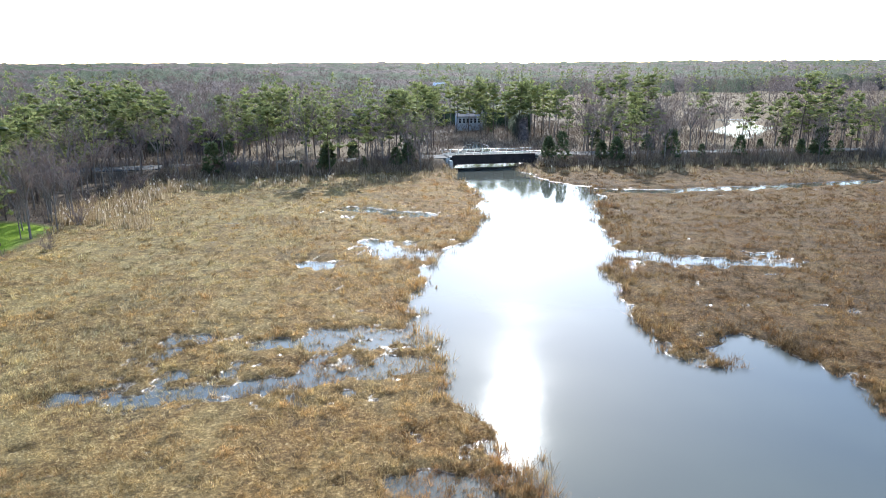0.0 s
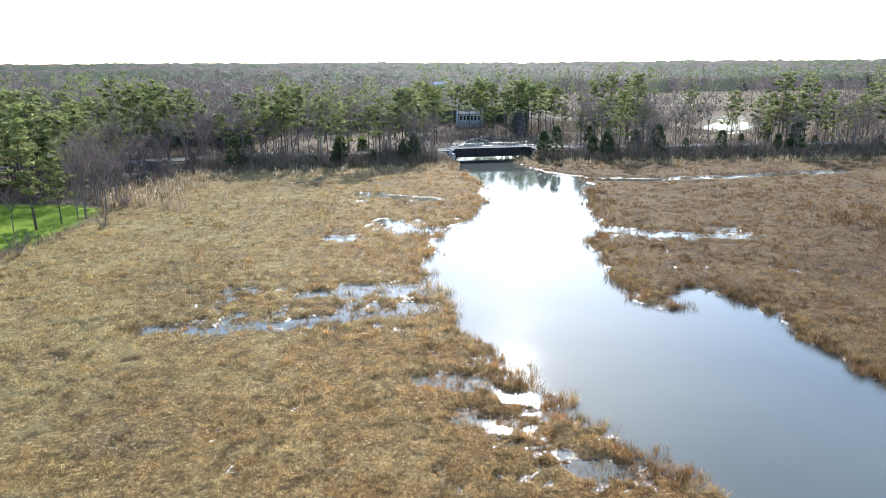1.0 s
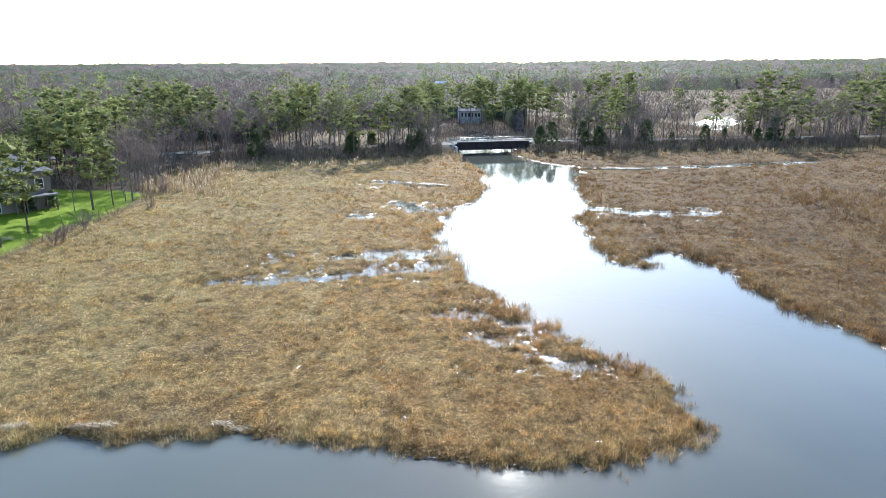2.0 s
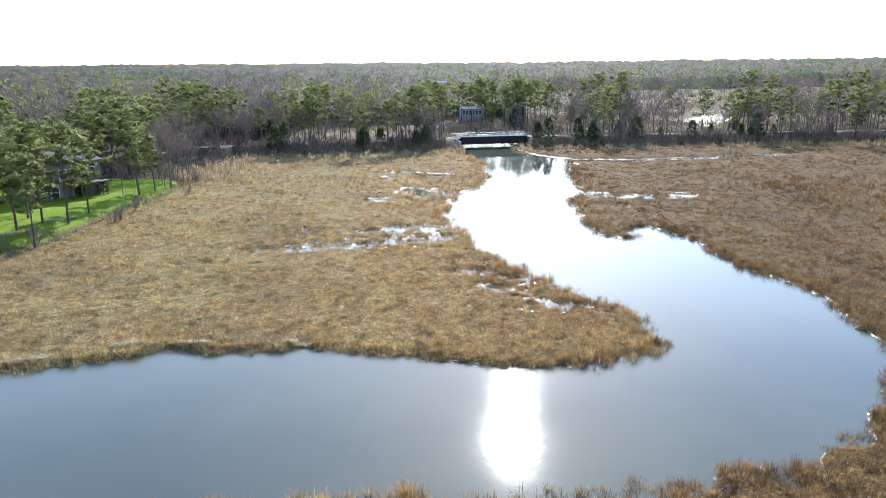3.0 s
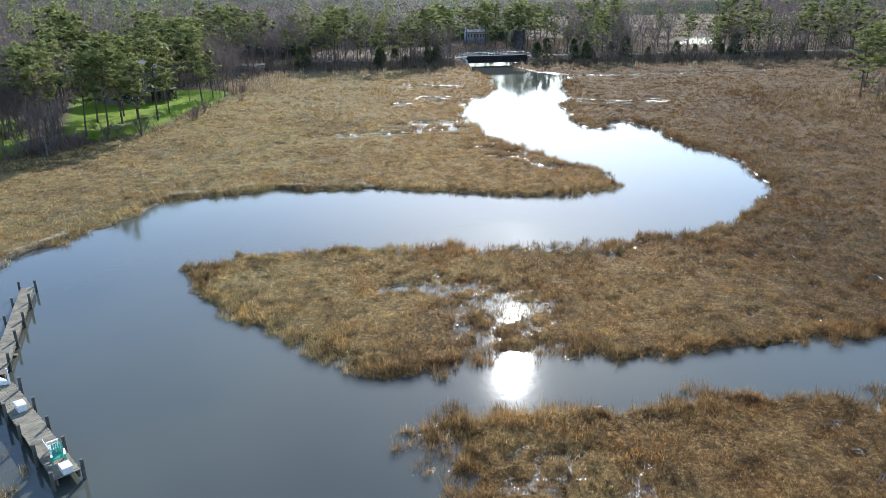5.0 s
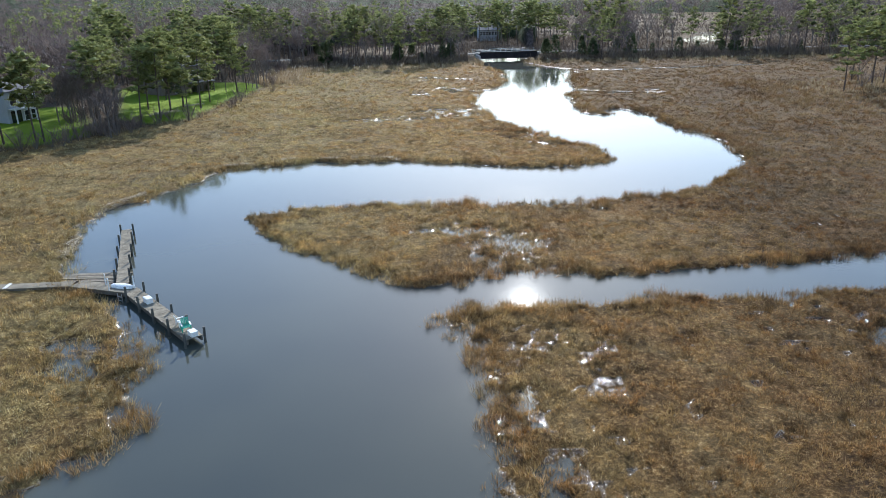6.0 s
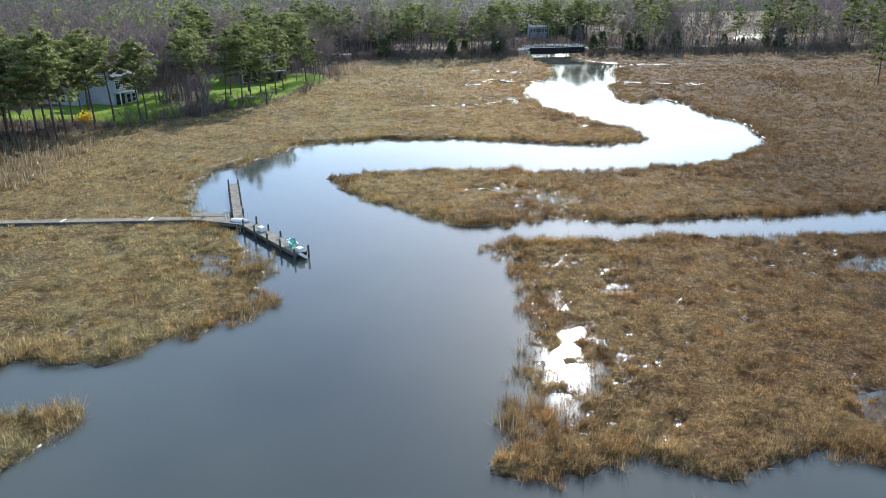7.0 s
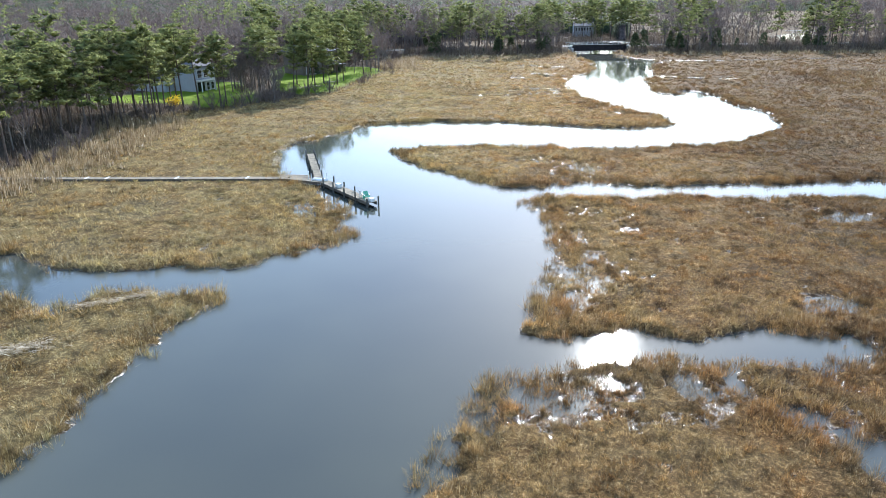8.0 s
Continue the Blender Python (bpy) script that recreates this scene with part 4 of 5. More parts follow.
# pines on the lawns and in front of the white house
for x, y, s in [(-72.7, 54.3, 1.0), (-61.7, 42.6, 0.85), (-59.1, 44.8, 0.92), (-59.6, 51.3, 1.0), (-59.2, 56.8, 0.95), (-54.6, 46.2, 0.75), (-56.3, 58.1, 0.9), (-56.7, 65.1, 0.92), (-55.6, 81, 0.9), (-54.8, 86, 0.7), (-64.5, 53, 0.85), (-63, 60, 0.9), (-66, 66, 0.8), (-6, 226, 1.1), (-3, 236, 1.15), (4.5, 237, 1.1), (8.5, 240, 0.95), (12.5, 236, 1.15), (16.5, 233, 1.2), (20, 224, 1.1), (24, 230, 1.15), (28, 221, 1.2), (32, 234, 1.2), (27, 242, 1.25), (36, 226, 1.1),
                (-75.2, 18.4, 1.0), (-74.2, 22.8, 1.02), (-70.9, 25.6, 0.85), (-70.0, 26.2, 0.78), (-82, 2.8, 1), (-83.7, 8.2, 1.0), (-76.4, 7.1, 1.0), (-75.9, 11, 1), (-79.8, 14, 0.95), (-79.5, 22, 0.9), (-80.5, 26, 0.95), (-78.5, 17.5, 0.9), (-82.5, 21, 1.0), (-73, 4, 0.9), (-78, 2, 1.0), (-77.5, -3, 1.0), (-80.5, -8, 1.0), (-78.5, -13, 0.95), (-76.5, -8.5, 0.75), (-79.5, -19, 0.9),
                (87, 91, 1.05), (88, 84, 1.1), (94, 90, 1.0), (99, 82, 1.05), (104, 95, 1.0), (97, 100, 1.1), (112, 104, 1.0)]:
    stand(garden_pines[:3] if -76 < x < 0 and 40 < y < 90 or x < 0 and y < 3 else garden_pines[3:], x, y, s, tr)
stand(reed_pines, 78.5, 77.5, 0.95, tr)
for x, y in ((92, 80), (96, 84), (88, 90), (101, 88), (105, 82), (-92, 20), (-87, 13), (-84, 16), (-86, 24), (-83, 11)):
    stand(red_bares, x, y, 0.9, tr)
HOUSES = [(-88, 44, 11), (-70.5, 79, 9)]


def clear_of_houses(x, y):
    return all(math.hypot(x - a, y - b) > r for a, b, r in HOUSES)


# woods behind the western edge
for k in range(4000):
    if len(standing) > 400:
        break
    y = tr.uniform(-42, 175)
    r_in = 2 + 44 * tr.random() ** 1.3
    x = float(wood_edge(y)) - r_in
    if float(lawn_amount(np.array([x]), np.array([y]))[0]) > 0.2 or not clear_of_houses(x, y) or abs(y - float(road_y(x))) < 6:
        continue
    patch = float(fbm(np.array([x]), np.array([y]), 38, 71)[0])
    south = y < 14
    kinds = pines if (south and r_in < 15 and tr.random() < 0.8) or patch + tr.uniform(-0.1, 0.1) > (0.48 if y > 96 and r_in < 30 else 0.57 if y > 62 and r_in > 14 else 0.74) else bares
    if y > 98 and r_in < 7:
        kinds = bares
    if 14 < y < 48 and r_in < 9:
        continue
    if not free(x, y, 2.7):
        continue
    if kinds is bares and r_in > 22:
        standing.append((x, y))
        deep_bares.append((x, y))
    else:
        stand(kinds, x, y, tr.choice((0.7, 0.85, 1.0, 1.1)) * tr.uniform(0.93, 1.07), tr)
# belt of pines, bare trees and cedars along the road
for k in range(2500):
    if len(standing) > 665:
        break
    x = tr.uniform(-62, 175)
    off = tr.choice((-1, 1, 1, 1)) * tr.uniform(6.0, 9.5) if tr.random() < 0.6 else tr.uniform(8, 45)
    y = float(road_y(x)) + off
    if -3 < x < 24 and -9 < off < 8 or -2 < x < 36 and off < 52 or 60 < x < 84 and tr.random() < 0.85 or (off < 0 and tr.random() < 0.5):
        continue
    openness = (x > 60 and off > 9 and tr.random() < 0.6) or (-50 < x < -8 and off > 12 and tr.random() < 0.5)
    if openness or not free(x, y, 2.6):
        continue
    q = tr.random()
    kinds = pines if q < 0.27 else bares if q < 0.90 else cedars
    if kinds is bares and off > 22:
        standing.append((x, y))
        deep_bares.append((x, y))
        continue
    stand(kinds, x, y, tr.choice((0.7, 0.9, 1.0, 1.15) if kinds is pines else (0.62, 0.85, 1.0, 1.15)) * tr.uniform(0.93, 1.07), tr)
for x, off in [(-7.5, -6.5), (-10, -7), (24, -6), (27, -6.5), (36, -6.5), (52, -7), (-24, -6.5), (88, -6.5)]:
    stand(cedars, x, float(road_y(x)) + off, tr.uniform(0.95, 1.3), tr)
for k in range(46):
    x = tr.choice((tr.uniform(23, 120), tr.uniform(-50, -3)))
    stand(cedars if k % 4 == 0 else shrubs, x, float(road_y(x)) - tr.uniform(5.2, 8.0), tr.uniform(0.4, 0.9) if k % 4 == 0 else tr.uniform(1.0, 1.8), tr)
for x, y in ((4.5, 246.5), (7.5, 245.5), (10.5, 246.5), (13.2, 245.5), (2.0, 244)):
    stand(shrubs, x, y, 1.2, tr)
for x, y, s in ((15.5, 243, 1.0), (-63.5, 77.5, 0.7), (-66.5, 72.5, 0.75), (-61.5, 80.5, 0.6)):
    stand(cedars, x, y, s, tr)
for x, y, s in ((-57.5, 79, 0.5), (-54.5, 90, 0.5), (-56.5, 94, 0.6), (-53.5, 97, 0.7), (-55.5, 99.5, 0.75), (-54, 102, 0.65), (-57.5, 103, 0.8), (-56, 106.5, 0.7), (-59, 99, 0.8), (-58, 109, 0.75)):
    stand(bares, x, y, s, tr)
# brush at the foot of the wood edge
for k in range(70):
    y = tr.uniform(-40, 150)
    x = float(wood_edge(y)) - tr.uniform(-2.5, 2.5)
    if 47 < y < 98 and tr.random() < 0.75:
        continue
    stand(shrubs, x, y, tr.uniform(0.7, 1.3), tr)
for k in range(22):
    q = tr.random()
    x, y = -62.5 - 13 * q + tr.gauss(0, 1.6), 32 + 14 * q + tr.gauss(0, 1.6)
    stand(bares, x, y, tr.uniform(0.5, 0.95), tr)
    if k % 2:
        stand(shrubs, x + tr.uniform(-2, 2), y + tr.uniform(-2, 2), tr.uniform(0.6, 1.0), tr)
for x, y, s in ((-69.5, 43, 0.95), (-66, 39.5, 0.8)):
    stand(garden_pines[3:], x, y, s, tr)
for k in range(14):
    stand(shrubs, tr.uniform(84, 112), tr.uniform(70, 100), tr.uniform(0.9, 1.6), tr)
for t in pines + bares + cedars + shrubs:
    if not used[id(t)]:
        t.matrix_basis = pose(-95, 60, 0.9)


# far woods: joined stands beyond the near trees
def replicate(template, xs, ys, zs, scales, turns):
    v, f = template
    c, s = np.cos(turns)[:, None], np.sin(turns)[:, None]
    X = (v[None, :, 0] * c - v[None, :, 1] * s) * scales[:, None] + xs[:, None]
    Y = (v[None, :, 0] * s + v[None, :, 1] * c) * scales[:, None] + ys[:, None]
    Z = v[None, :, 2] * scales[:, None] + zs[:, None]
    V = np.stack([X, Y, Z], 2).reshape(-1, 3)
    F = (f[None] + (np.arange(len(xs)) * len(v))[:, None, None]).reshape(-1, 3)
    return V, F


def join_sets(sets):
    vs, fs, k = [], [], 0
    for v, f in sets:
        vs.append(v)
        fs.append(f + k)
        k += len(v)
    return np.concatenate(vs), np.concatenate(fs)


def build_far_woods():
    g = np.random.default_rng(9)
    n = 27000
    # even over the log of the distance, so that near stands are as dense as they look
    dist = np.exp(g.uniform(math.log(150), math.log(1700), n))
    ang = radians(90) + g.uniform(radians(-44), radians(52), n)
    x, y = dist * np.cos(ang) - 5, dist * np.sin(ang) - 60
    off = y - road_y(x)
    near_x = wood_edge(y) - x
    ok = ((x < -60) & (near_x > 40) & (y > -40)) | (off > 46)
    openfield = (x > 40) & (x > y * 0.22) & (y < 560) & (off < 330)
    ok &= ~openfield | (g.random(n) < np.where(off < 170, 0.55, 0.2))
    yard = (np.abs(x + 28) < 24) & (off < 75)
    ok &= ~yard | (g.random(n) < 0.25)
    creek = np.abs(x - 9.8) < 6
    ok &= ~(creek & (y < 222)) & ~((np.abs(x - 4) < 8) & (y < 262))
    ok &= ~((np.abs(x - 112) < 28) & (np.abs(y - 280) < 60) | (np.abs(x - 82) < 14) & (np.abs(y - 215) < 25))
    x, y, dist = x[ok], y[ok], dist[ok]
    # keep a spacing on a coarse lattice that grows with distance
    cell = np.floor(np.log(dist) * 24) * 100003 + np.floor(np.arctan2(y + 60, x + 5) * dist / (4.6 + dist / 160))
    _, first = np.unique(cell, return_index=True)
    first = first[g.random(len(first)) < np.where(dist[first] > 700, 0.5, 0.78)]
    x, y, dist = x[first], y[first], dist[first]
    x, y = np.concatenate([x, [p[0] for p in deep_bares]]), np.concatenate([y, [p[1] for p in deep_bares]])
    single = np.arange(len(x)) >= len(x) - len(deep_bares)
    z = height(x, y) - 0.1
    patch = fbm(x, y, 90, 81) + 0.25 * (fbm(x, y, 30, 83) - 0.5) + 0.06 * np.clip((x - 60) / 80, 0, 1)
    is_pine = patch + g.uniform(-0.08, 0.08, len(x)) > np.where((x < -50) & (y < 130), 0.86, np.where(x < -60, 0.70, 0.585))
    is_pine &= ~single
    size = g.choice([0.72, 0.9, 1.05, 1.2], len(x)) * g.uniform(0.93, 1.07, len(x))
    turn = g.uniform(0, 6.28, len(x))
    sets = {"pine_needle": [], "pine_wood": [], "bare_twig": []}
    kind = g.integers(0, 4, len(x))
    for k in range(4):
        w, lf = pine_soups(100 + k, 14.0, False)
        sel = is_pine & (kind == k)
        sets["pine_needle"].append(replicate(lf.arrays(), x[sel], y[sel], z[sel], size[sel], turn[sel]))
        sets["pine_wood"].append(replicate(w.arrays(), x[sel], y[sel], z[sel], size[sel], turn[sel]))
        w, tw = bare_soups(120 + k, 12.5, False, 1.15)
        sel = ~is_pine & (kind == k)
        sets["bare_twig"].append(replicate(tw.arrays(), x[sel], y[sel], z[sel], size[sel], turn[sel]))
        sets["pine_wood"].append(replicate(w.arrays(), x[sel], y[sel], z[sel], size[sel], turn[sel]))
    for key, name, mat, label in (("pine_needle", "far_pine_crowns", mat_needle, "distant green pine crowns above the woods"), ("pine_wood", "far_trunks", mat_grey_bark, "distant grey trunks of the woods"),
                                  ("bare_twig", "far_bare_crowns", mat_twig, "distant leafless grey-brown woods")):
        v, f = join_sets(sets[key])
        tagged(new(name, tri_mesh(name, v, f, mat)), label, "woods", kind="stuff")


build_far_woods()


def open_ground(x, y):
    """Fields and water beyond the road, where no woods stand."""
    off = y - road_y(x)
    field = (x > 25) & (x > y * 0.12) & (y < 560) & (off < 330)
    yard = (np.abs(x + 28) < 30) & (off < 85)
    creek = (np.abs(x - 9.8) < 10) & (y < 240)
    pond = (np.abs(x - 112) < 30) & (np.abs(y - 285) < 50) | (np.abs(x - 7) < 16) & (y < 268)
    return field | yard | creek | pond


def build_brush():
    """Leafless undergrowth under the woods and along the road bank."""
    n = 440000
    x, y = rng.uniform(-150, 190, n), rng.uniform(-45, 300, n)
    r, off = rise(x, y), y - road_y(x)
    west = (r > 0.5) & (r < 60) & (off < -4)
    north = (off > 5) & (off < 110) | (off < -5) & (off > -8.5) & (r < 0)
    ok = (west | north) & (lawn_amount(x, y) < 0.1) & (inland(x, y) > 1) & (rng.random(n) < np.clip((fbm(x, y, 8, 91) - 0.3) * 3, 0.05, 1))
    ok &= ~((x > 40) & (off > 12) & (rng.random(n) < 0.35)) & ~((np.abs(x + 28) < 24) & (off > 10) & (off < 70) & (rng.random(n) < 0.95))
    x, y = x[ok], y[ok]
    k = len(x)
    z = height(x, y)
    v = blades(x, y, z, rng.uniform(0.5, 2.9, k) * rng.uniform(0.5, 1.1, k), rng.uniform(0.06, 0.15, k), rng.uniform(0, 6.3, k), rng.uniform(0.1, 0.7, k)).reshape(-1, 3)
    # low thick brush on the road bank
    bx = np.concatenate([rng.uniform(-56, -2, 9000), rng.uniform(23, 125, 13000)])
    by = road_y(bx) - rng.uniform(4.8, 9.5, len(bx))
    v = np.concatenate([v, blades(bx, by, height(bx, by), rng.uniform(0.7, 2.4, len(bx)) * np.clip(fbm(bx, by, 6, 95) * 1.9, 0.4, 1.4), rng.uniform(0.06, 0.14, len(bx)), rng.uniform(0, 6.3, len(bx)), rng.uniform(0.1, 0.7, len(bx))).reshape(-1, 3)])
    # rough tan growth on the open ground beyond the road
    m = 150000
    fx, fy = rng.uniform(-60, 300, m), rng.uniform(170, 560, m)
    fo = fy - road_y(fx)
    sel = (fo > 6) & open_ground(fx, fy) & (inland(fx, fy) > 0.5) & (rng.random(m) < np.clip(1.6 - fo / 260, 0.25, 1) * np.clip((fbm(fx, fy, 12, 93) - 0.3) * 4, 0.1, 1))
    fx, fy = fx[sel], fy[sel]
    k = len(fx)
    q = blades(fx, fy, height(fx, fy), rng.uniform(0.35, 1.0, k), rng.uniform(0.15, 0.4, k), rng.uniform(0, 6.3, k), rng.uniform(0.1, 0.6, k)).reshape(-1, 3)
    tagged(new("field_growth", tri_mesh("field_growth", q, np.arange(len(q)).reshape(-1, 3), mat_brush)), "rough brown reeds and weeds on open wet ground", "reeds", kind="stuff")
    tagged(new("undergrowth", tri_mesh("undergrowth", v, np.arange(len(v)).reshape(-1, 3), mat_brush)), "leafless grey-brown undergrowth on the woodland floor", "undergrowth", kind="stuff")


build_brush()


def build_canopy():
    """The closed, lumpy mass of the far woods under the single crowns."""
    rad = np.concatenate([np.arange(225, 420, 6.0), np.geomspace(420, 2600, 48)])
    ang = np.linspace(radians(40), radians(142), 640)
    A, D = np.meshgrid(ang, rad)
    X, Y = D * np.cos(A) - 5, D * np.sin(A) - 60
    lump = vnoise(X, Y, 7.0, 101) * 0.6 + vnoise(X, Y, 3.2, 103) * 0.4
    far = np.clip((D - 420) / 300, 0, 1)
    Z = height(X, Y) + (3.0 + 5.5 * lump) * (1 - far) + far * (7.0 + 6.0 * lump + np.clip((D - 600) / 600, 0, 1) * 4 * vnoise(X, Y, 30, 105))
    bad = open_ground(X, Y) | ((Y - road_y(X)) < 40) & (rise(X, Y) < 55) | (np.abs(Y - road_y(X)) < 12)
    Z = np.where(bad, height(X, Y) - 1.5, Z)
    v = np.stack([X.ravel(), Y.ravel(), Z.ravel()], 1)
    k, n = D.shape
    i = (np.arange(k - 1)[:, None] * n + np.arange(n - 1)[None, :]).ravel()
    f = np.concatenate([np.stack([i, i + 1, i + n + 1], 1), np.stack([i, i + n + 1, i + n], 1)])
    f = f[~bad.ravel()[f].all(1)]
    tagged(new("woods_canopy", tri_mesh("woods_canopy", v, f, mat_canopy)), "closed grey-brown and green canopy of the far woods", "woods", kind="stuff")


build_canopy()


# ---- bridge over the creek ----
def build_bridge():
    root = new("road_bridge")
    tagged(root, "short road bridge with dark girders and pale railing", "bridge")
    root.matrix_basis = pose(1.1, float(road_y(1.1)), 0.12, 0, 0, math.degrees(math.atan2(4.6, 22)))
    L, H = 20.2, 3.3
    s = Soup()
    s.box((-0.4, -H, 2.36), (L + 0.4, H, 2.46))
    s.box((-0.4, -H, 2.46), (L + 0.4, -H + 0.3, 2.58))
    s.box((-0.4, H - 0.3, 2.46), (L + 0.4, H, 2.58))
    part("deck", s, mat_concrete, root, "pale concrete deck with low kerbs")
    s = Soup()
    s.box((-0.4, -H + 0.31, 2.464), (L + 0.4, H - 0.31, 2.50))
    part("roadway", s, mat_asphalt, root, "grey asphalt surface")
    for yy in (-H - 0.1, -1.2, 1.2, H + 0.1):
        s = Soup()
        top = 2.8 if abs(yy) > 2 else 2.35
        s.box((0.3, yy - 0.06, 0.82), (L - 0.3, yy + 0.06, top))
        if top > 2.5:
            s.box((0.3, yy - 0.16, top), (L - 0.3, yy + 0.16, top + 0.06))
        s.box((0.6, yy - 0.22, 0.74), (L - 0.6, yy + 0.22, 0.82))
        for k in range(9):
            xx = 0.9 + k * (L - 1.8) / 8
            s.box((xx - 0.03, yy - 0.2, 0.83), (xx + 0.03, yy + 0.2, 2.28))
        part("girder", s, mat_steel, root, "dark rusty steel girder")
    for xx, d in ((-0.3, 1), (L + 0.3, -1)):
        s = Soup()
        s.box((xx - 0.7 * (d > 0) - 0.1, -H - 0.2, -0.8), (xx + 0.7 * (d < 0) + 0.1 + 0.6 * d * 0, H + 0.2, 2.29))
        s.box((xx - 0.35, -H - 2.6, -0.8), (xx + 0.25, -H - 0.2, 1.9))
        part("abutment", s, mat_concrete, root, "concrete abutment with wing wall")
    for yy in (-H + 0.12, H - 0.12):
        for zz in (3.35,):
            s = Soup()
            s.box((-1.0, yy - 0.05, zz - 0.06), (L + 1.0, yy + 0.05, zz + 0.06))
            part("rail", s, mat_rail, root)
        for k in range(12):
            xx = -0.6 + k * (L + 1.2) / 11
            s = Soup()
            s.box((xx - 0.07, yy - 0.14, 2.58), (xx + 0.07, yy - 0.06, 3.48))
            part("rail_post", s, mat_rail, root)


build_bridge()


def guard_fence(xs, name, side):
    root = new(name)
    tagged(root, "low weathered roadside fence of posts and rails", "fence", "roadside fences")
    pts = [Vector((x, float(road_y(x)) + side, 2.55)) for x in xs]
    for p in pts:
        s = Soup()
        s.box((p.x - 0.08, p.y - 0.08, 1.6), (p.x + 0.08, p.y + 0.08, 3.3))
        part("post", s, mat_timber, root)
    for a, b in zip(pts[:-1], pts[1:]):
        s = Soup()
        for z in (2.75, 3.15):
            s.tube((a.x, a.y - 0.1, z), (b.x, b.y - 0.1, z), 0.055, 0.055, 4)
        part("rail", s, mat_timber, root)


guard_fence(np.arange(-52, -2, 3.1), "road_fence", -4.2)
guard_fence(np.arange(23.5, 110, 3.6), "road_fence", -4.2)


# ---- houses ----
def window(root, m, x, z, w, h, y=0.0):
    win = new("window")
    win.parent = root
    win.data = None
    s = Soup()
    f = 0.09
    for lo, hi in (((x - f, y - 0.05, z - f), (x, y + 0.02, z + h + f)), ((x + w, y - 0.05, z - f), (x + w + f, y + 0.02, z + h + f)),
                   ((x, y - 0.05, z - f), (x + w, y + 0.02, z)), ((x, y - 0.05, z + h), (x + w, y + 0.02, z + h + f)), ((x, y - 0.04, z + h / 2 - 0.025), (x + w, y + 0.01, z + h / 2 + 0.025))):
        s.box(lo, hi)
    part("frame", s, mat_trim, win)
    s = Soup()
    s.poly((x, y - 0.015, z), (x + w, y - 0.015, z), (x + w, y - 0.015, z + h), (x, y - 0.015, z + h))
    part("pane", s, mat_glass, win)


def hip_roof(w, d, z, rise_z, eave=0.5, ridge=0.4):
    s = Soup()
    x0, x1, y0, y1 = -eave, w + eave, -eave, d + eave
    a, b = w * (0.5 - ridge / 2), w * (0.5 + ridge / 2)
    e, g = (a, d / 2, z + rise_z), (b, d / 2, z + rise_z)
    s.poly((x0, y0, z), (x1, y0, z), g, e)
    s.poly((x1, y1, z), (x0, y1, z), e, g)
    s.poly((x1, y0, z), (x1, y1, z), g)
    s.poly((x0, y1, z), (x0, y0, z), e)
    s.box((x0, y0, z - 0.18), (x1, y1, z - 0.004))
    return s


def gable_roof(w, d, z, rise_z, eave=0.4):
    s = Soup()
    x0, x1, y0, y1, t = -eave, w + eave, -eave, d + eave, 0.16
    for k in (0, t):
        s.poly((x0, y0, z - k), (x1, y0, z - k), (x1, d / 2, z + rise_z - k), (x0, d / 2, z + rise_z - k))
        s.poly((x1, y1, z - k), (x0, y1, z - k), (x0, d / 2, z + rise_z - k), (x1, d / 2, z + rise_z - k))
    s.poly((x0, y0, z - t), (x1, y0, z - t), (x1, y0, z), (x0, y0, z))
    return s


def house(name, label, m, w, d, walls_h, roof, wall_mat, roof_mat, windows, gable=0.0):
    root = new(name)
    root.matrix_basis = m
    tagged(root, label, "house")
    s = Soup()
    s.box((0, 0, -0.6), (w, d, walls_h))
    if gable:
        for x in (0.001, w - 0.001):
            s.poly((x, 0, walls_h), (x, d, walls_h), (x, d / 2, walls_h + gable - 0.05))
    k = 0
    while k * 0.2 < walls_h - 0.1:
        lap = Soup()
        lap.box((-0.012, -0.012, 0.2 * k), (w + 0.012, d + 0.012, 0.2 * k + 0.17))
        part("siding_board", lap, wall_mat, root)
        k += 1
    part("wall", s, wall_mat, root)
    part("roof", roof, roof_mat, root, "grey shingle roof" if roof_mat is mat_shingle else "")
    for x, z, ww, hh in windows:
        window(root, m, x, z, ww, hh, -0.03)
    return root


def railing(root, a, b, z0, z1, n):
    a, b = Vector(a), Vector(b)
    s = Soup()
    for z in (z0 + 0.1, z1):
        s.tube((a.x, a.y, z), (b.x, b.y, z), 0.05, 0.05, 4)
    for k in range(n + 1):
        p = a.lerp(b, k / n)
        s.tube((p.x, p.y, z0), (p.x, p.y, z1), 0.025, 0.025, 4)
    part("balustrade", s, mat_trim, root, "white balustrade")


FACE = math.degrees(math.atan2(0.95, 0.3))
h1 = house("white_house", "two-storey pale house with grey roof behind pines", pose(-82.4, 38.5, 1.0, 0, 0, FACE), 6.2, 6.2, 5.7, hip_roof(6.2, 6.2, 5.7, 2.0, 0.45, 0.12), mat_siding, mat_shingle,
           [(3.3, 0.5, 0.9, 1.6), (4.7, 0.6, 0.8, 1.5), (0.8, 3.3, 1.3, 1.6), (2.7, 3.3, 1.3, 1.6), (4.8, 3.4, 0.8, 1.4)])
s = Soup()
s.box((0.3, -1.5, 2.65), (4.6, -0.03, 2.83))
part("balcony", s, mat_trim, h1, "white balcony floor")
railing(h1, (0.35, -1.45, 0), (4.55, -1.45, 0), 2.83, 3.75, 14)
for xx in (0.4, 4.5):
    s = Soup()
    s.box((xx - 0.09, -1.5, -0.4), (xx + 0.09, -1.32, 2.65))
    part("post", s, mat_trim, h1)
s = Soup()
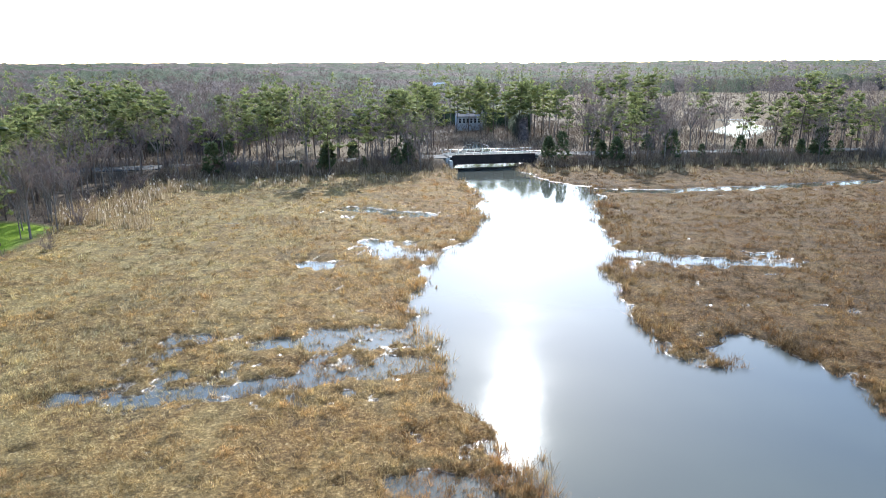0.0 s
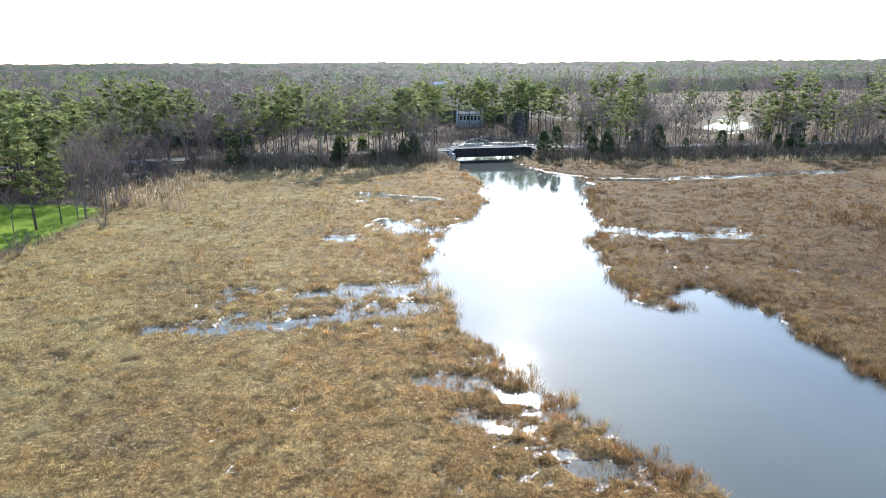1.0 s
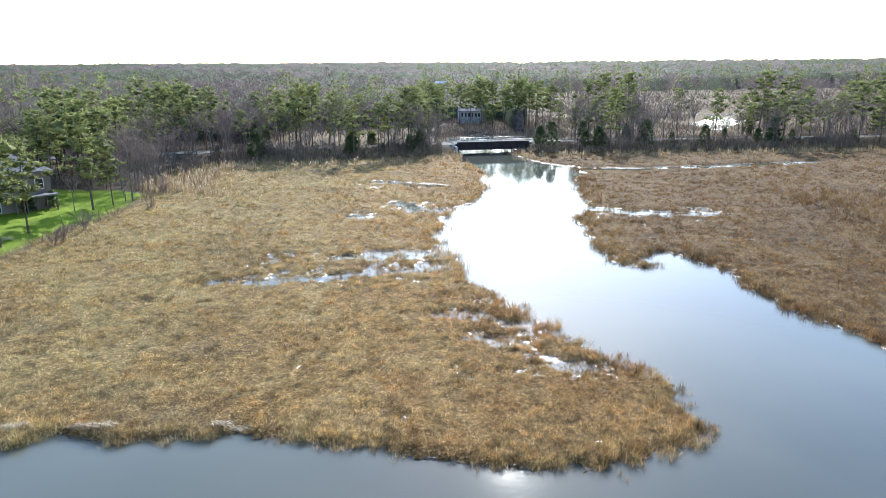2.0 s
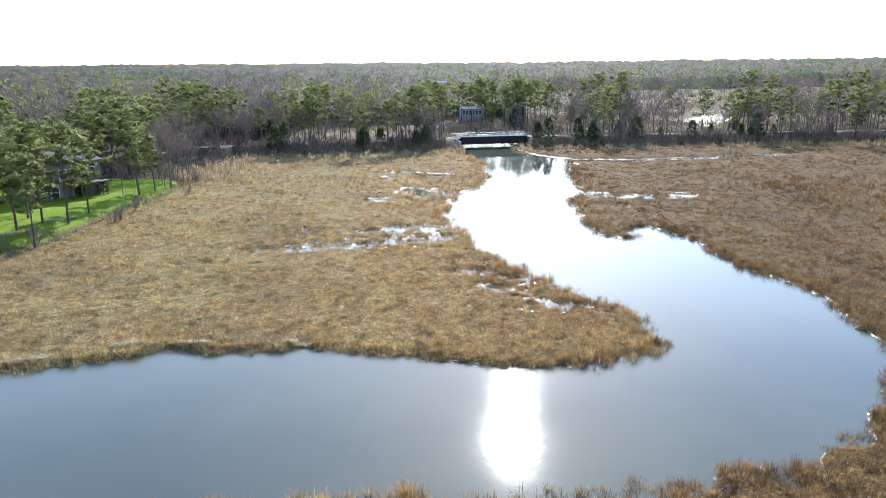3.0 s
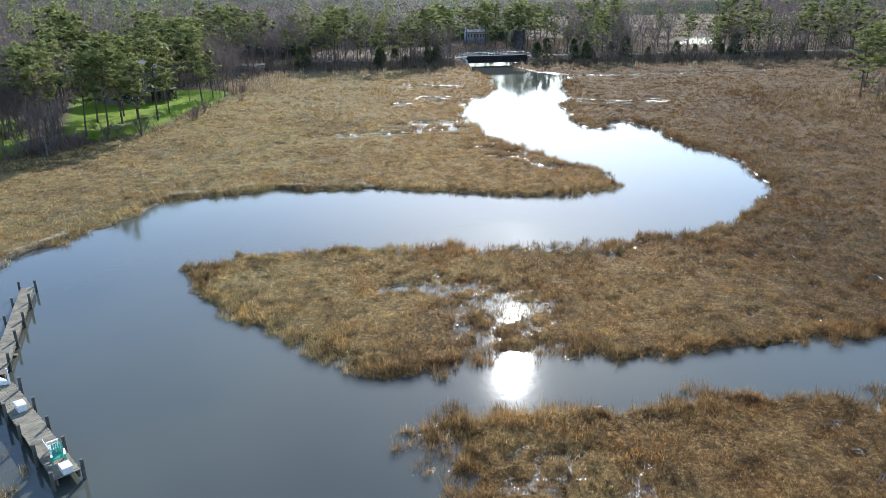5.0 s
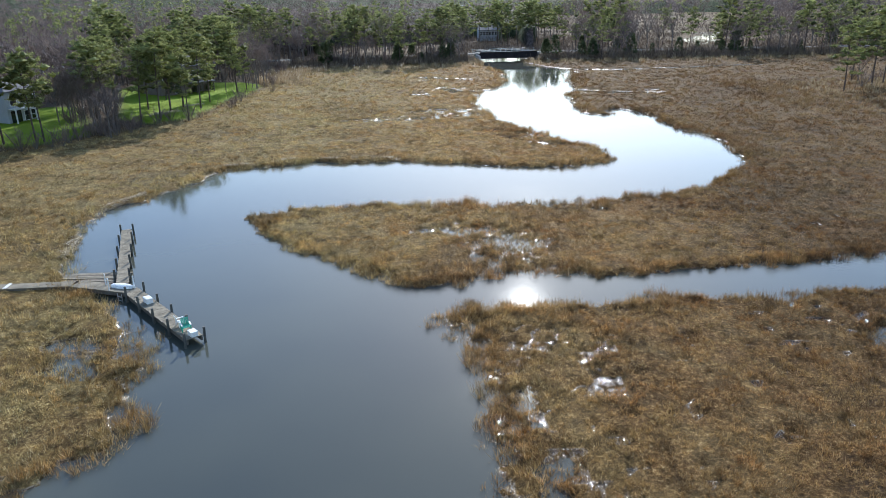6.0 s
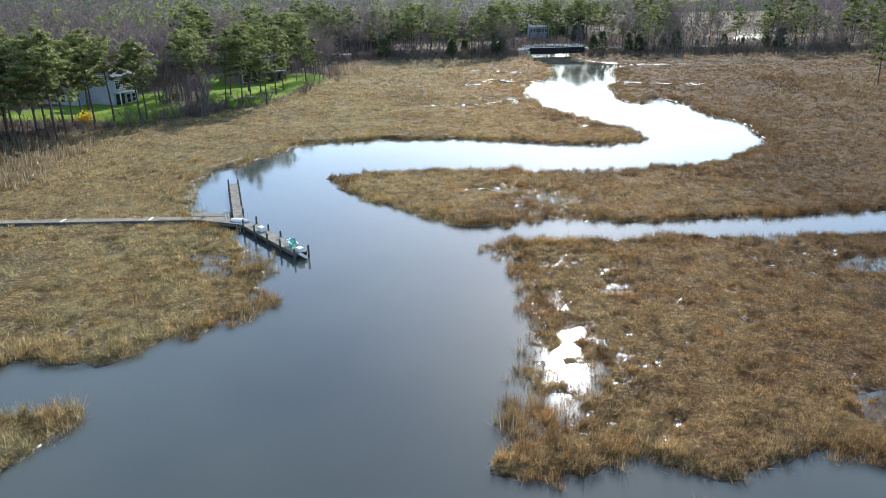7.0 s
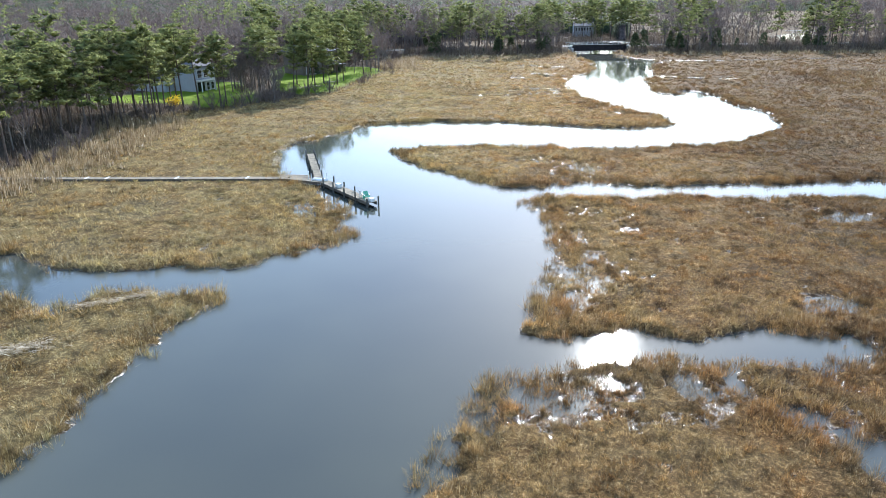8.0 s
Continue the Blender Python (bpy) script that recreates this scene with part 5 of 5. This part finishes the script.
s.box((0.6, -0.045, 0.15), (2.7, -0.016, 2.35))
part("sliding_door", s, mat_glass, h1, "dark glass sliding door")
house("garage", "low pale garage with grey roof beside the house", pose(-98.0, 41.0, 1.0, 0, 0, FACE - 90), 9, 7, 2.9, gable_roof(9, 7, 2.9, 2.0), mat_siding, mat_shingle, [(1.2, 0.9, 1.2, 1.2), (4.2, 0.9, 1.2, 1.2)], 2.0)

F2 = math.degrees(math.atan2(0.78, 0.61))
h2 = house("tan_house", "two-storey tan house with hipped grey roof and porch", pose(-69.3, 72.0, 0.9, 0, 0, F2), 12, 9, 6.3, hip_roof(12, 9, 6.3, 2.6), mat_tan_siding, mat_shingle,
           [(0.8, 3.6, 1.1, 1.5), (2.8, 3.6, 1.1, 1.5), (5.0, 3.6, 1.1, 1.5), (7.4, 3.6, 1.1, 1.5), (9.8, 3.6, 1.1, 1.5), (1.0, 0.8, 1.2, 1.6), (3.4, 0.8, 1.2, 1.6)])
s = Soup()
s.box((5.8, -2.4, -0.3), (11.8, 0, 0.25))
s.box((5.6, -2.6, 2.75), (12.0, 0, 2.95))
part("porch", s, mat_shingle, h2, "grey porch floor and flat roof")
for k in range(5):
    xx = 5.9 + k * 1.44
    s = Soup()
    s.box((xx - 0.08, -2.35, 0.25), (xx + 0.08, -2.19, 2.75))
    part("post", s, mat_timber, h2)
house("far_house", "pale house with a row of windows beyond the bridge", pose(5.0, 250, 1.6, 0, 0, 4), 9, 8, 4.2, gable_roof(9, 8, 4.2, 1.8), mat_siding, mat_shingle,
              [(0.6 + 1.3 * k, 2.0, 0.8, 1.5) for k in range(6)], 1.8)
house("far_house", "small dark-roofed house among pines", pose(-38, 246, 1.6, 0, 0, -6), 9, 7, 2.8, gable_roof(9, 7, 2.8, 2.6), mat_tan_siding, mat_shingle, [(1, 0.9, 1, 1.2), (4, 0.9, 1, 1.2), (7, 0.9, 1, 1.2)], 2.6)
house("barn", "distant barn with a shiny pale metal roof", pose(-6, 470, 7.5, 0, 0, -8), 7, 6, 3.6, gable_roof(7, 6, 3.6, 1.8), mat_tan_siding, mat_metal_roof, [(1, 1, 1, 1), (4, 1, 1, 1)], 1.8)


# ---- garden ----
def forsythia():
    r = random.Random(3)
    root = new("forsythia_bush")
    tagged(root, "round forsythia bush in bright yellow bloom", "shrub")
    root.matrix_basis = pose(-78.3, 20.5, 0.8) @ Matrix.Diagonal((1.35, 1.35, 0.95, 1))
    wood, leaf = Soup(), Soup()
    for k in range(26):
        a = r.uniform(0, 6.3)
        d = Vector((math.cos(a) * r.uniform(0.1, 0.9), math.sin(a) * r.uniform(0.1, 0.9), 1)).normalized()
        end = d * r.uniform(1.4, 2.5)
        wood.tube((0.1 * d.x, 0.1 * d.y, -0.2), end, 0.02, 0.008, 3)
        for q in range(30):
            p = end * r.uniform(0.3, 1) + Vector((r.gauss(0, 0.2), r.gauss(0, 0.2), r.gauss(0, 0.2)))
            w = Vector((r.gauss(0, 1), r.gauss(0, 1), r.gauss(0.3, 1))).normalized()
            leaf.blade(p, p + w * 0.24, 0.16, w.cross(Vector((r.gauss(0, 1), r.gauss(0, 1), r.gauss(0, 1)))))
    part("stem", wood, mat_grey_bark, root)
    tagged(part("bloom", leaf, mat_yellow, root, "dense yellow bloom"), kind="stuff")


forsythia()


# ---- boardwalk and landing stage ----
DECK = 0.55


def decking(a, b, wide, gap=0.012, board=0.15, r=random.Random(4)):
    """Boards laid across the way from a to b."""
    a, b = Vector((*a, DECK)), Vector((*b, DECK))
    d = (b - a).normalized()
    n = int((b - a).length / board)
    s = Soup()
    turn = Matrix.Rotation(math.atan2(d.y, d.x), 4, 'Z')
    for k in range(n):
        m = Matrix.Translation(a + d * (k + 0.5) * board + Vector((0, 0, r.uniform(-0.006, 0.006)))) @ turn @ Matrix.Rotation(r.uniform(-0.012, 0.012), 4, 'Z')
        e = r.uniform(-0.03, 0.03)
        s.box((-board / 2 + gap / 2, -wide / 2 + e, -0.04), (board / 2 - gap / 2, wide / 2 + e, 0), m)
    joist = Soup()
    for o in (-wide / 2 + 0.1, wide / 2 - 0.1):
        m = Matrix.Translation(a.lerp(b, 0.5)) @ turn
        h = (b - a).length / 2
        joist.box((-h, o - 0.05, -0.36), (h, o + 0.05, -0.045), m)
    return s, joist, d


def posts_along(root, a, b, wide, n, top, first=0.0, name="post", mat=None, low=-1.0):
    a, b = Vector((*a, 0)), Vector((*b, 0))
    d = (b - a).normalized()
    o = Vector((-d.y, d.x, 0)) * (wide / 2 + 0.09)
    r = random.Random(n)
    for k in range(n):
        p = a.lerp(b, first + (1 - first) * k / (n - 1))
        for sgn in (-1, 1):
            q = p + o * sgn
            s = Soup()
            s.tube((q.x, q.y, low), (q.x + r.uniform(-0.04, 0.04), q.y + r.uniform(-0.04, 0.04), DECK + top + r.uniform(-0.12, 0.12)), 0.10, 0.09, 8, True)
            part(name, s, mat or mat_post, root)


WALK_A, WALK_B, JOINT = (-112, -39.2), (-36.5, -31.5), (-31.6, -32.8)
walkway = tagged(new("boardwalk"), "long narrow weathered grey boardwalk across the marsh", "boardwalk")
s, j, _ = decking(WALK_A, WALK_B, 1.05)
tagged(part("planks", s, mat_plank, walkway), kind="stuff")
part("joist", j, mat_timber, walkway)
posts_along(walkway, WALK_A, WALK_B, 0.8, 26, -0.06, 0, "support", mat_timber, -0.4)
for k, x in enumerate((-41.5, -50, -58.5, -61, -66)):
    t = (x - WALK_A[0]) / (WALK_B[0] - WALK_A[0])
    s = Soup()
    m = pose(x, WALK_A[1] + t * (WALK_B[1] - WALK_A[1]), DECK + 0.012, 0, 0, 4)
    s.box((-0.12, -0.52, 0), (0.12, 0.52, 0.035), m)
    part("new_board", s, mat_trim, walkway, "pale new board nailed across")

pier = tagged(new("landing_stage"), "weathered grey landing stage with dark posts over water", "pier")
ARM_S, ARM_N = (-24.0, -40.9), (-38.3, -17.9)
s, j, _ = decking((-36.45, -31.5), JOINT, 1.25)
tagged(part("planks", s, mat_plank, pier), kind="stuff")
part("joist", j, mat_timber, pier)
s, j, _ = decking((-31.75, -32.7), ARM_S, 1.15)
tagged(part("planks", s, mat_plank, pier), kind="stuff")
part("joist", j, mat_timber, pier)
s, j, _ = decking((-32.8, -31.5), ARM_N, 0.92)
tagged(part("planks", s, mat_plank, pier), kind="stuff")
part("joist", j, mat_timber, pier)
posts_along(pier, (-31.0, -33.5), ARM_S, 1.15, 5, 0.62)
posts_along(pier, (-33.4, -30.2), ARM_N, 0.92, 5, 0.6)
s = Soup()
for q in ((-32.2, -33.75), (-31.8, -33.95)):
    s.tube((q[0], q[1], -0.5), (q[0], q[1], DECK + 0.1), 0.03, 0.03, 6)
for z in (-0.2, 0.1, 0.4):
    s.tube((-32.2, -33.75, z), (-31.8, -33.95, z), 0.025, 0.025, 6)
part("ladder", s, mat_rail, pier, "small metal swim ladder")

# things on the landing stage
def hull(length, beam, depth, n=14):
    """A small upturned boat."""
    s = Soup()
    rings = []
    for k in range(n + 1):
        t = k / n
        wdt = beam / 2 * (1 - abs(2 * t - 0.85) ** 2.6 if t > 0.425 else 1 - 0.35 * (1 - t / 0.425) ** 2)
        wdt = max(wdt, 0.02)
        dp = depth * (1 - 0.25 * (2 * t - 0.9) ** 2)
        rings.append([Vector((length * (t - 0.5), wdt * math.cos(a), dp * math.sin(a) ** 0.7 if math.sin(a) > 0 else 0)) for a in np.linspace(0, math.pi, 9)])
    for a, b in zip(rings[:-1], rings[1:]):
        for i in range(8):
            s.poly(a[i], b[i], b[i + 1], a[i + 1])
    s.poly(*rings[0])
    s.poly(*rings[-1][::-1])
    return s


boat = tagged(new("dinghy", hull(2.0, 0.75, 0.26).mesh("dinghy", mat_white)), "small white upturned dinghy on the landing stage", "boat")
boat.matrix_basis = pose(-32.3, -32.35, DECK + 0.01, 0, 0, -14)
for x, y in ((-33.9, -31.9), (-33.2, -32.9), (-31.5, -32.4)):
    s = Soup()
    s.tube((0, 0, -0.02), (0, 0, 0.95), 0.05, 0.05, 8, True)
    ob = tagged(new("mooring_pole", s.mesh("mooring_pole", mat_white)), "slim white plastic pole on the landing stage", "pole", "white poles")
    ob.matrix_basis = pose(x, y, DECK)


def cooler():
    root = tagged(new("cooler_box"), "white cooler box standing on the landing stage", "box")
    root.matrix_basis = pose(-29.3, -35.2, DECK + 0.005, 0, 0, -46) @ Matrix.Scale(0.75, 4)
    s = Soup()
    s.box((-0.5, -0.3, 0), (0.5, 0.3, 0.40))
    part("body", s, mat_white, root)
    s = Soup()
    s.box((-0.53, -0.33, 0.403), (0.53, 0.33, 0.49))
    s.box((-0.47, -0.27, 0.49), (0.47, 0.27, 0.52))
    part("lid", s, mat_white, root)


cooler()


def garden_chair(x, y, turn, mat, label):
    root = tagged(new("garden_chair"), label, "chair", "chairs on the pier")
    root.matrix_basis = pose(x, y, DECK + 0.005, 0, 0, turn) @ Matrix.Diagonal((0.9, 0.9, 0.78, 1))
    s = Soup()
    s.box((-0.28, -0.28, 0.36), (0.28, 0.28, 0.42))
    part("seat", s, mat, root)
    s = Soup()
    for k in range(5):
        m = Matrix.Translation((-0.22 + k * 0.11, 0.27, 0.40)) @ Matrix.Rotation(radians(-14), 4, 'X')
        s.box((-0.045, 0, 0), (0.045, 0.03, 0.62), m)
    part("backrest", s, mat, root)
    for xx in (-0.31, 0.31):
        s = Soup()
        s.box((xx - 0.05, -0.32, 0.58), (xx + 0.05, 0.28, 0.62))
        part("armrest", s, mat_white, root)
        for yy in (-0.26, 0.26):
            s = Soup()
            s.box((xx - 0.04, yy - 0.03, 0), (xx + 0.04, yy + 0.03, 0.58))
            part("leg", s, mat, root)


garden_chair(-25.5, -39.1, 130, mat_white, "low white plastic garden chair on the pier")
garden_chair(-24.9, -39.85, 30, mat_green, "low green plastic garden chair at the pier end")
s = Soup()
s.box((-0.3, -0.22, 0), (0.3, 0.22, 0.3))
s.box((-0.32, -0.24, 0.3), (0.32, 0.24, 0.34))
ob = tagged(new("storage_box", s.mesh("storage_box", mat_white)), "small pale storage box at the pier end", "box")
ob.matrix_basis = pose(-24.2, -40.6, DECK + 0.005, 0, 0, -46)


def old_float(x, y, turn):
    """A low raft of old boards beside the pier."""
    root = tagged(new("old_raft"), "low waterlogged raft of old brown boards by pier", "raft")
    root.matrix_basis = pose(x, y, 0.10, 0, 0, turn)
    r = random.Random(8)
    for k in range(9):
        s = Soup()
        e = r.uniform(-0.35, 0.35)
        m = Matrix.Rotation(r.uniform(-0.05, 0.05), 4, 'Z') @ Matrix.Rotation(r.uniform(-0.02, 0.02), 4, 'X')
        s.box((-2.6 + e, -1.3 + k * 0.29, -0.06), (2.4 + e * 0.5, -1.04 + k * 0.29, 0.04 + r.uniform(-0.02, 0.03)), m)
        part("board", s, mat_timber if k % 3 == 0 else mat_plank, root)


old_float(-36.0, -29.4, 4)
